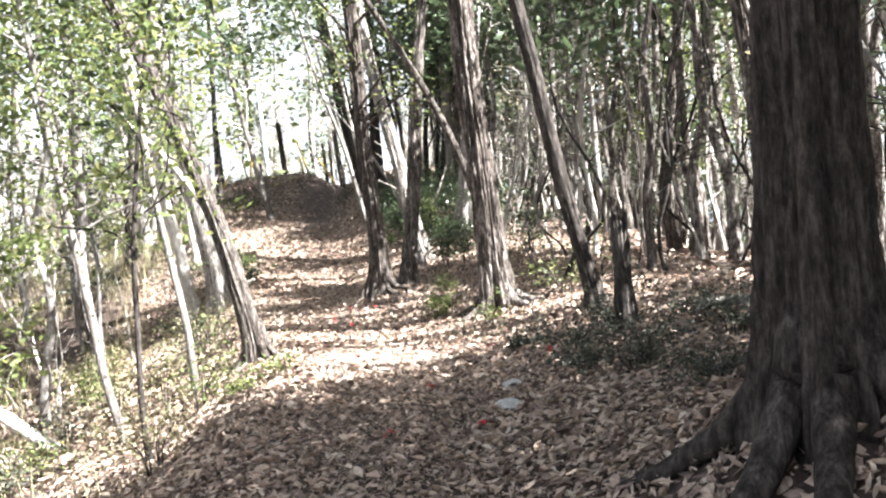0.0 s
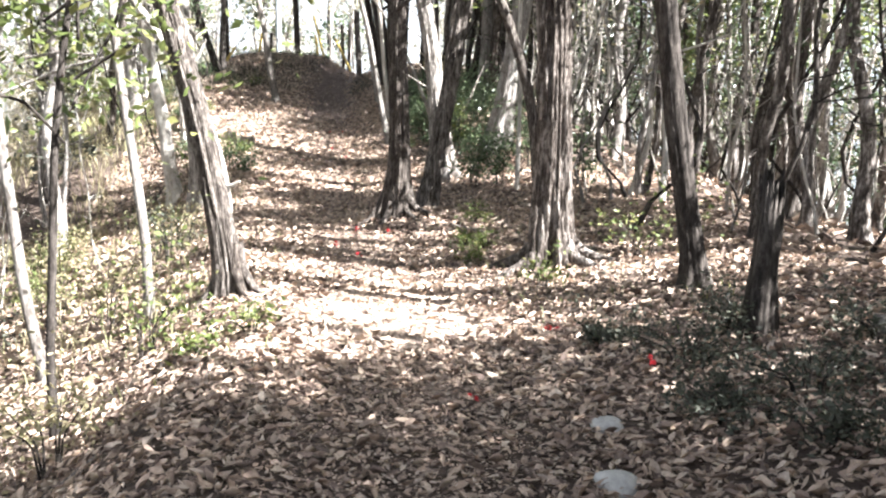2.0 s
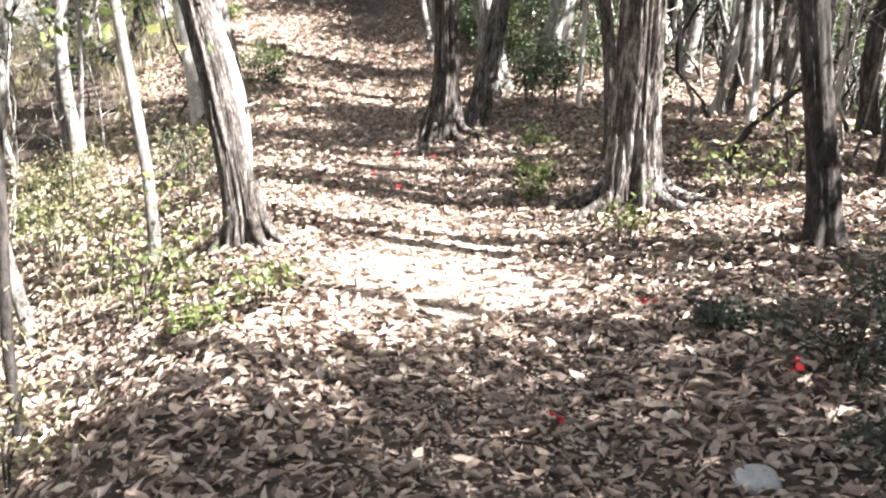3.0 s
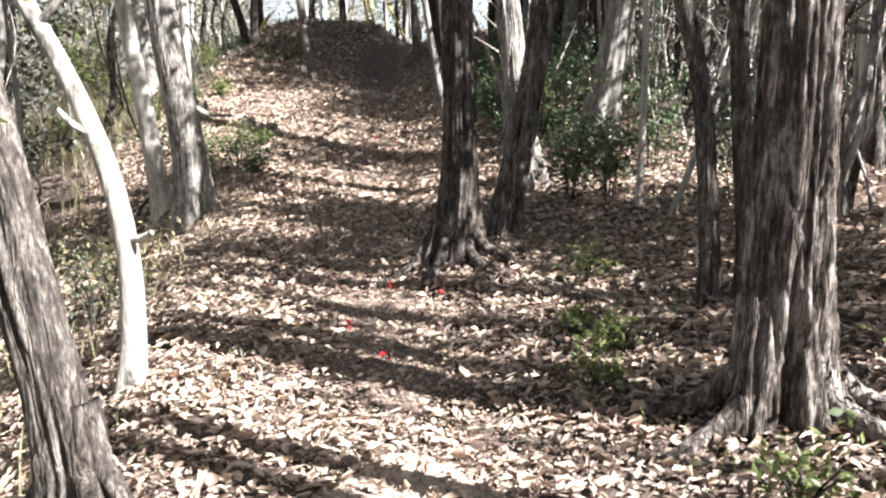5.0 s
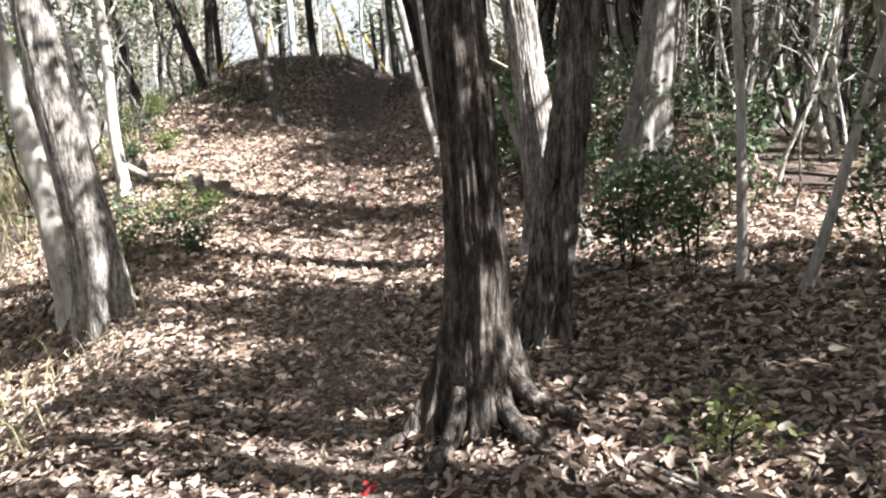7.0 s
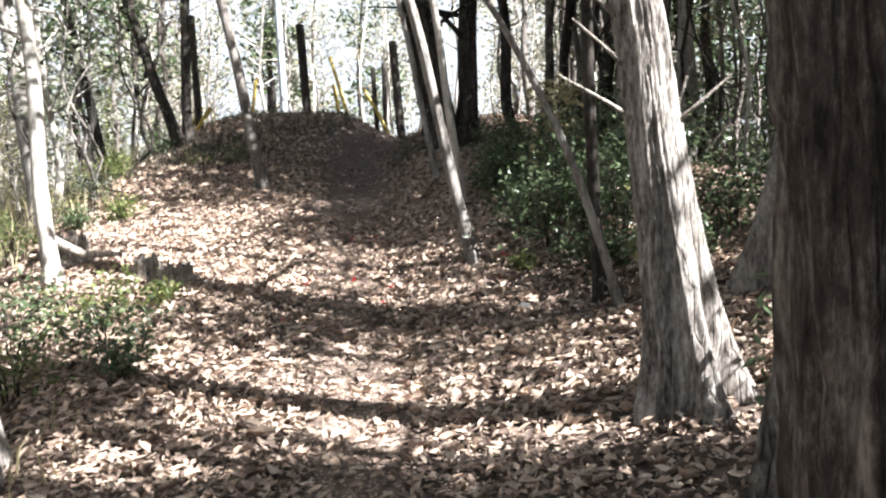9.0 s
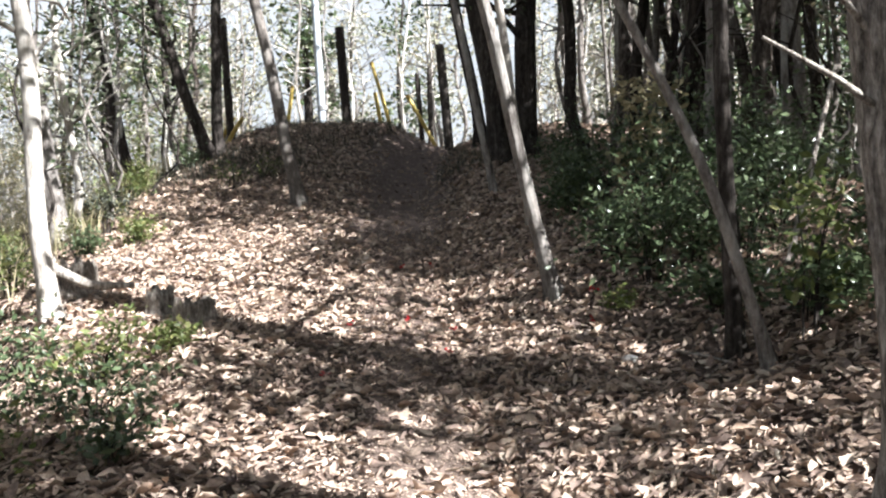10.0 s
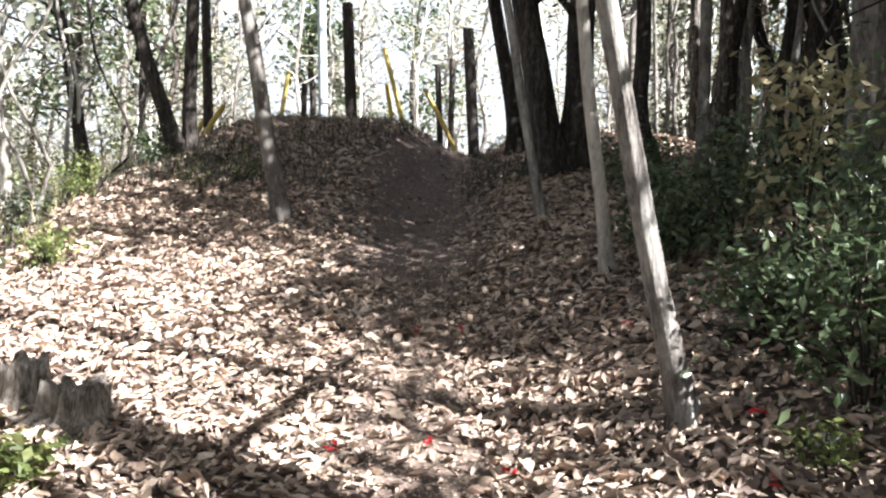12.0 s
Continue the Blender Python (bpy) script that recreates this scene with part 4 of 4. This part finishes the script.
def stone(x, y, s, label, seed):
    bm = bmesh.new()
    bmesh.ops.create_icosphere(bm, subdivisions=3, radius=s)
    for v in bm.verts:
        v.co *= 1 + 0.3 * noise.noise(v.co / s * 0.9 + Vector((seed, 0, 0)))
        v.co.z *= 0.6
    me = bpy.data.meshes.new("stone")
    bm.to_mesh(me)
    bm.free()
    me.materials.append(STONE)
    ob = new("stone", me)
    ob.matrix_basis = pose(x, y, gz(x, y) + s * 0.35, 0, 0, seed * 40)
    tagged(ob, label, "stone")


stone(0.80, 5.72, 0.075, "white weathered stone lying on the leaves", 1)
stone(0.68, 5.12, 0.085, "flat white stone sunk in the leaves", 2)
stone(0.22, 18.35, 0.06, "small pale stone under the shrubs", 3)
stone(0.1, 17.6, 0.05, "small pale stone among dead leaves", 4)

PETALS = [(-0.07, 4.87), (0.47, 4.80), (0.26, 6.17), (0.85, 7.35), (1.20, 6.43), (-0.48, 10.23), (-0.73, 10.72), (-0.20, 11.32), (-0.54, 11.55), (-1.22, 20.15), (-1.48, 20.15),
          (-1.34, 18.73), (-1.75, 18.66), (-1.01, 18.49), (-0.29, 19.69), (0.03, 18.57), (-0.05, 18.14), (-1.01, 18.04), (-1.79, 17.62)]
for k, (x, y) in enumerate(PETALS):
    r = np.random.default_rng(k)
    c = r.normal(size=(5, 3)) * 0.014
    v, f = leaf_soup(c, r.normal(size=(5, 3)) * 0.5 + np.array([0, 0, 1]), np.full(5, 0.036), 0.75, 0.4, r)
    ob = new("fallen_blossom", mesh_from("fallen_blossom", v, f, ROSE))
    ob.matrix_basis = pose(x, y, gz(x, y) + 0.055)
    tagged(ob, "fallen red blossom lying on dead leaves", "blossom", "red blossoms on the trail")


# ---- posts, utility pole and its yellow-guarded stays on the mound ----
def post(x, y, h, r, label, lean=0.0):
    bm = bmesh.new()
    bmesh.ops.create_cone(bm, segments=14, radius1=r * 1.05, radius2=r * 0.95, depth=h + 0.4, cap_ends=True)
    rim = [e for e in bm.edges if all(v.co.z > 0 for v in e.verts) and len(e.link_faces) == 2 and any(len(f.verts) > 4 for f in e.link_faces)]
    bmesh.ops.bevel(bm, geom=rim, offset=r * 0.15, segments=2, affect="EDGES")
    me = bpy.data.meshes.new("post")
    bm.to_mesh(me)
    bm.free()
    me.materials.append(POST)
    ob = new("wooden_post", me)
    ob.matrix_basis = pose(x, y, gz(x, y), 0, lean, 0) @ Matrix.Translation((0, 0, h / 2 - 0.2))
    tagged(ob, label, "post", "posts on the mound")


post(-3.0, 27.5, 1.75, 0.085, "dark round wooden post with a sawn top", -3)
post(-1.17, 27.1, 1.85, 0.082, "dark round wooden post beside the trail", -4)
post(-4.85, 26.6, 2.1, 0.066, "slim dark wooden post on the mound", -2)
post(-1.55, 28.5, 1.5, 0.05, "slim dark post behind the mound")
post(-1.72, 28.6, 1.35, 0.05, "slim dark post behind the mound", -3)
post(-3.9, 28.4, 0.75, 0.045, "short dark post behind the mound")

pole = thing("utility_pole", -3.85, 30.0, gz(-3.85, 30.0), "pale blue-grey concrete utility pole behind the mound", "pole")
part("shaft", limb_mesh([(0, 0, -0.3), (-0.15, 0, 4.5), (-0.3, 0, 9.0)], 0.085, 0.06, POLE, 16, 1, "shaft"), pole)
part("collar", limb_mesh([(-0.02, 0, 0.9), (-0.02, 0, 0.98)], 0.1, 0.1, WIRE, 16, 2, "collar"), pole)


def stay(x, y, dx, dz, length, label="yellow plastic guard on a slanting stay wire"):
    """A stay wire running up from its anchor, the lower part in a yellow sleeve."""
    t = thing("stay_wire", x, y, gz(x, y), label, "stay wire", "stays on the mound")
    n = math.hypot(dx, dz)
    ux, uz = dx / n, dz / n
    part("sleeve", limb_mesh([(0, 0, -0.05), (ux * length * 0.5, 0, uz * length * 0.5), (ux * length, 0, uz * length)], 0.038, 0.035, YELLOW, 10, 1, "sleeve"), t, "yellow plastic sleeve")
    part("wire", limb_mesh([(ux * length, 0, uz * length), (ux * 6, 0, uz * 6)], 0.008, 0.008, WIRE, 6, 2, "wire"), t)


stay(-1.40, 28.0, -0.55, 1.0, 1.15)
stay(-2.25, 28.2, -0.35, 1.25, 1.35)
stay(-2.45, 28.3, -0.1, 0.6, 0.75)
stay(-4.25, 28.2, 0.12, 0.75, 0.9)
stay(-5.15, 26.7, 0.3, 0.5, 0.65)
stay(-4.95, 26.5, 0.35, 0.5, 0.6)


# ---- woodland beyond ----
def wood_tree(name, r, height, lean, mat, leaf, low, spread, n, size, label, seed, twigs=7, bow=0.26, joined=False):
    """A prototype of the trees further off: stem, limbs and a loose crown."""
    t = thing(name, 0, 0, -50, label, "tree")
    part("trunk", trunk_mesh(height, r, lean, 0, 0.5, 0.08, bow, seed, 9, 0.3, mat, 5, 0.75), t)
    rg = np.random.default_rng(seed)
    clumps, bars = [], []
    for k in range(twigs):
        h = rg.uniform(low, height * 0.95)
        a = rg.uniform(0, 2 * math.pi)
        q = spread * rg.uniform(0.4, 1.0)
        cx, cy = stem_line(np.array([h]), height, lean, 0, bow, seed)
        s = (cx[0], cy[0], h)
        e = (s[0] + q * math.cos(a), s[1] + q * math.sin(a), h + q * rg.uniform(0.1, 0.9))
        m = tuple((u + v) / 2 + rg.normal() * 0.08 for u, v in zip(s, e))
        bars.append(limb_mesh([s, m, e], r * 0.4, 0.006, mat, 3 if joined else 5, k, coarse=True))
        clumps += [e, m]
    if joined:
        bm = bmesh.new()
        for me in bars:
            bm.from_mesh(me)
            bpy.data.meshes.remove(me)
        me = bpy.data.meshes.new("branchwork")
        bm.to_mesh(me)
        bm.free()
        me.materials.append(mat)
        bars = [me]
    for me in bars:
        bar = part("branchwork" if joined else "limb", me, t)
        if joined:
            tagged(bar, kind="stuff")
    if n:
        part("crown", crown_mesh(clumps, n // len(clumps), size, spread * 0.19, leaf, seed), t)
    return t


BARE = [wood_tree("bare_tree", 0.05, 6.5, 0.06, GREY, STRAW, 1.8, 1.0, 0, 0.1, "slim bare pale tree in the woodland", 401, 8),
        wood_tree("bare_tree", 0.07, 7.5, -0.08, CEDAR, STRAW, 2.2, 1.3, 0, 0.1, "slim bare grey tree in the woodland", 402, 8),
        wood_tree("bare_tree", 0.035, 5.0, 0.12, PALE, STRAW, 1.2, 0.9, 160, 0.07, "thin pale tree with a few dry leaves", 403, 9),
        wood_tree("bare_tree", 0.045, 6.0, -0.04, SHAGGY, STRAW, 1.5, 0.8, 0, 0.07, "thin grey bare tree in the woodland", 404, 9)]
LEAFY = [wood_tree("evergreen_tree", 0.06, 6.5, 0.05, DARK, GREEN, 1.0, 1.2, 1000, 0.16, "leafy evergreen tree in the woodland", 411, 10, joined=True),
         wood_tree("evergreen_tree", 0.08, 8.0, -0.06, DARK, GREEN, 1.6, 1.5, 1150, 0.18, "dark tall evergreen in the woodland", 412, 11, joined=True),
         wood_tree("evergreen_tree", 0.04, 4.0, 0.08, DARK, DULL, 0.5, 0.9, 800, 0.13, "dull green small tree in the woodland", 413, 9, joined=True),
         wood_tree("leafy_tree", 0.04, 4.8, -0.05, GREY, FRESH, 1.0, 1.1, 1300, 0.13, "small tree with yellow-green leaves", 414, 11, joined=True)]

# far trees: haze put into pale leaf and bark colours
FAR = [wood_tree("distant_tree", 0.07, 7.5, 0.04, GREY, HAZE_TINT, 1.2, 1.5, 800, 0.16, "pale hazy tree far off in the wood", 421, 18, joined=True),
       wood_tree("distant_tree", 0.06, 6.0, -0.06, PALE, HAZE_TINT, 0.5, 1.3, 700, 0.15, "pale hazy small tree far off", 422, 18, joined=True),
       wood_tree("distant_tree", 0.05, 7.0, 0.05, PALE, STRAW, 0.9, 1.2, 420, 0.08, "bare pale twiggy tree far off", 423, 30, joined=True),
       wood_tree("distant_tree", 0.045, 5.0, -0.08, GREY, STRAW, 0.4, 1.2, 300, 0.08, "bare grey twiggy tree far off", 424, 34, joined=True),
       wood_tree("distant_tree", 0.03, 3.0, 0.06, PALE, STRAW, 0.15, 1.1, 700, 0.08, "low pale tangled bush far off", 425, 30, joined=True)]

# whippy undergrowth: thin bent stems with a few twigs
THIN = [wood_tree("thin_sapling", 0.017, 3.6, 0.10, PALE, STRAW, 0.8, 0.5, 0, 0.05, "thin pale whippy sapling in the thicket", 431, 7, 0.45, True),
        wood_tree("thin_sapling", 0.021, 4.4, -0.14, GREY, STRAW, 1.0, 0.6, 0, 0.05, "thin grey bent sapling in the thicket", 432, 8, 0.55, True),
        wood_tree("thin_sapling", 0.013, 2.8, 0.22, SHAGGY, DULL, 0.6, 0.5, 90, 0.06, "thin slanting sapling with a few dull leaves", 433, 8, 0.4, True),
        wood_tree("thin_sapling", 0.024, 5.0, 0.05, DARK, GREEN, 1.2, 0.7, 110, 0.07, "thin dark bent sapling in the thicket", 434, 8, 0.6, True)]


def plant_out(proto, x, y, scale, turn, sink=0.05):
    copy_thing(proto, pose(x, y, gz(x, y) - sink, 0, 0, turn) @ Matrix.Scale(scale, 4))


def sunny(x, y, clear):
    """Whether a tree here stands clear of the sun's lanes to the sunlit cedars."""
    return min(abs((x - u) * 0.456 + (y - v) * 0.89) for u, v in ((0.66, 15.05), (1.21, 9.25), (-0.1, 11.95))) > clear


rng = random.Random(77)
# the right-hand wood, falling away behind the bank
for k in range(150):
    y = rng.uniform(4, 42)
    near = 3.4 if y < 9 else 2.5 if y < 20 else 1.9
    x = near + 12 * rng.random() ** 1.2
    p = rng.choice(BARE + BARE + LEAFY[:3])
    if p in LEAFY and x < 9.5:
        p = BARE[2]
    if x > 8 or sunny(x, y, 0.5):
        plant_out(p, x, y, rng.uniform(0.8, 1.3), rng.uniform(0, 360))
# thicket under the right-hand wood
for k in range(230):
    y = 5.5 + 19 * rng.random()
    near = 3.6 if y < 9 else 2.1 if y < 20 else 1.5
    x = near + 6.5 * rng.random() ** 1.2
    if sunny(x, y, 0.35):
        plant_out(rng.choice(THIN), x, y, rng.uniform(0.75, 1.25), rng.uniform(0, 360))
# and on the slope below the trail
for k in range(45):
    y = rng.uniform(6, 24)
    plant_out(rng.choice(THIN), -4.0 - 5 * rng.random() - (1.2 if y > 17 else 0), y, rng.uniform(0.7, 1.15), rng.uniform(0, 360))
# mid-distance stems between the shrubs and the mound
for k in range(34):
    y = rng.uniform(19.5, 30)
    plant_out(rng.choice(BARE[:2] + [BARE[3]]), (1.3 if y < 25 else 0.7) + 5 * rng.random() ** 1.2, y, rng.uniform(0.9, 1.5), rng.uniform(0, 360))
# the left-hand slope and the open ground beyond it
for k in range(95):
    y = rng.uniform(6, 46)
    x = -4.6 - 13 * rng.random() ** 1.3 - (1.5 if y > 17 else 0)
    p = rng.choice(BARE + BARE + [LEAFY[3], LEAFY[2]] + (FAR if y > 22 else []))
    plant_out(p, x, y, rng.uniform(0.8, 1.3), rng.uniform(0, 360))
for k in range(5):
    x, y = -3.6 - rng.random() * 3.5, 5.5 + k * 1.3
    plant_out(LEAFY[3], x, y, rng.uniform(0.6, 0.95), rng.uniform(0, 360))
# beyond the mound
for k in range(110):
    y = rng.uniform(31, 52)
    x = rng.uniform(-20, 9)
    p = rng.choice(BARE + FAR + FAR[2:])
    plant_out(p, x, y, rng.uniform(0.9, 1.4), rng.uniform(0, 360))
for k in range(60):
    a = rng.uniform(-1.15, 0.3)
    q = rng.uniform(26, 60)
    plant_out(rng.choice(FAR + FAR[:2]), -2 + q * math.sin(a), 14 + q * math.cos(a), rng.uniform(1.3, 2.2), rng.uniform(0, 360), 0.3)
for k in range(60):
    y = rng.uniform(19, 36)
    plant_out(FAR[4], -6.6 - 0.2 * (y - 19) - 9 * rng.random(), y, rng.uniform(0.45, 0.9), rng.uniform(0, 360), 0.1)
for x, y, grown in ((-7.2, 30.5, 1.1), (-9.6, 33.0, 1.3), (-5.6, 37.0, 1.3), (-3.3, 41.0, 1.2)):
    plant_out(LEAFY[1], x, y, grown, 40 * x, 0.1)
# far evergreens that close the wood
for k in range(95):
    a = rng.uniform(-0.2, 1.9)
    q = rng.uniform(16, 34)
    x, y = 1 + q * math.sin(a), 10 + q * math.cos(a)
    grown = rng.uniform(1.1, 1.8)
    if x < 3 + 6.5 * grown:
        continue
    plant_out(rng.choice(LEAFY[:3]), x, y, grown, rng.uniform(0, 360), 0.2)
# dark evergreens behind the bend of the trail
for k in range(24):
    x = rng.uniform(2.2, 12)
    y = rng.uniform(26.5, 44) - 0.5 * max(0, x - 9)
    plant_out(rng.choice(LEAFY[:3]), x, y, rng.uniform(0.8, 1.25), rng.uniform(0, 360), 0.15)
for k in range(22):
    plant_out(rng.choice(LEAFY[:2]), rng.uniform(11, 17), rng.uniform(10, 36), rng.uniform(0.8, 1.1), rng.uniform(0, 360), 0.15)
for k in range(14):
    plant_out(rng.choice(LEAFY[:2] + [FAR[0]]), rng.uniform(4, 15), rng.uniform(31, 47), rng.uniform(1.2, 1.7), rng.uniform(0, 360), 0.2)
for proto in BARE + LEAFY + FAR + THIN:
    for ob in (proto, *proto.children_recursive):
        bpy.data.objects.remove(ob)
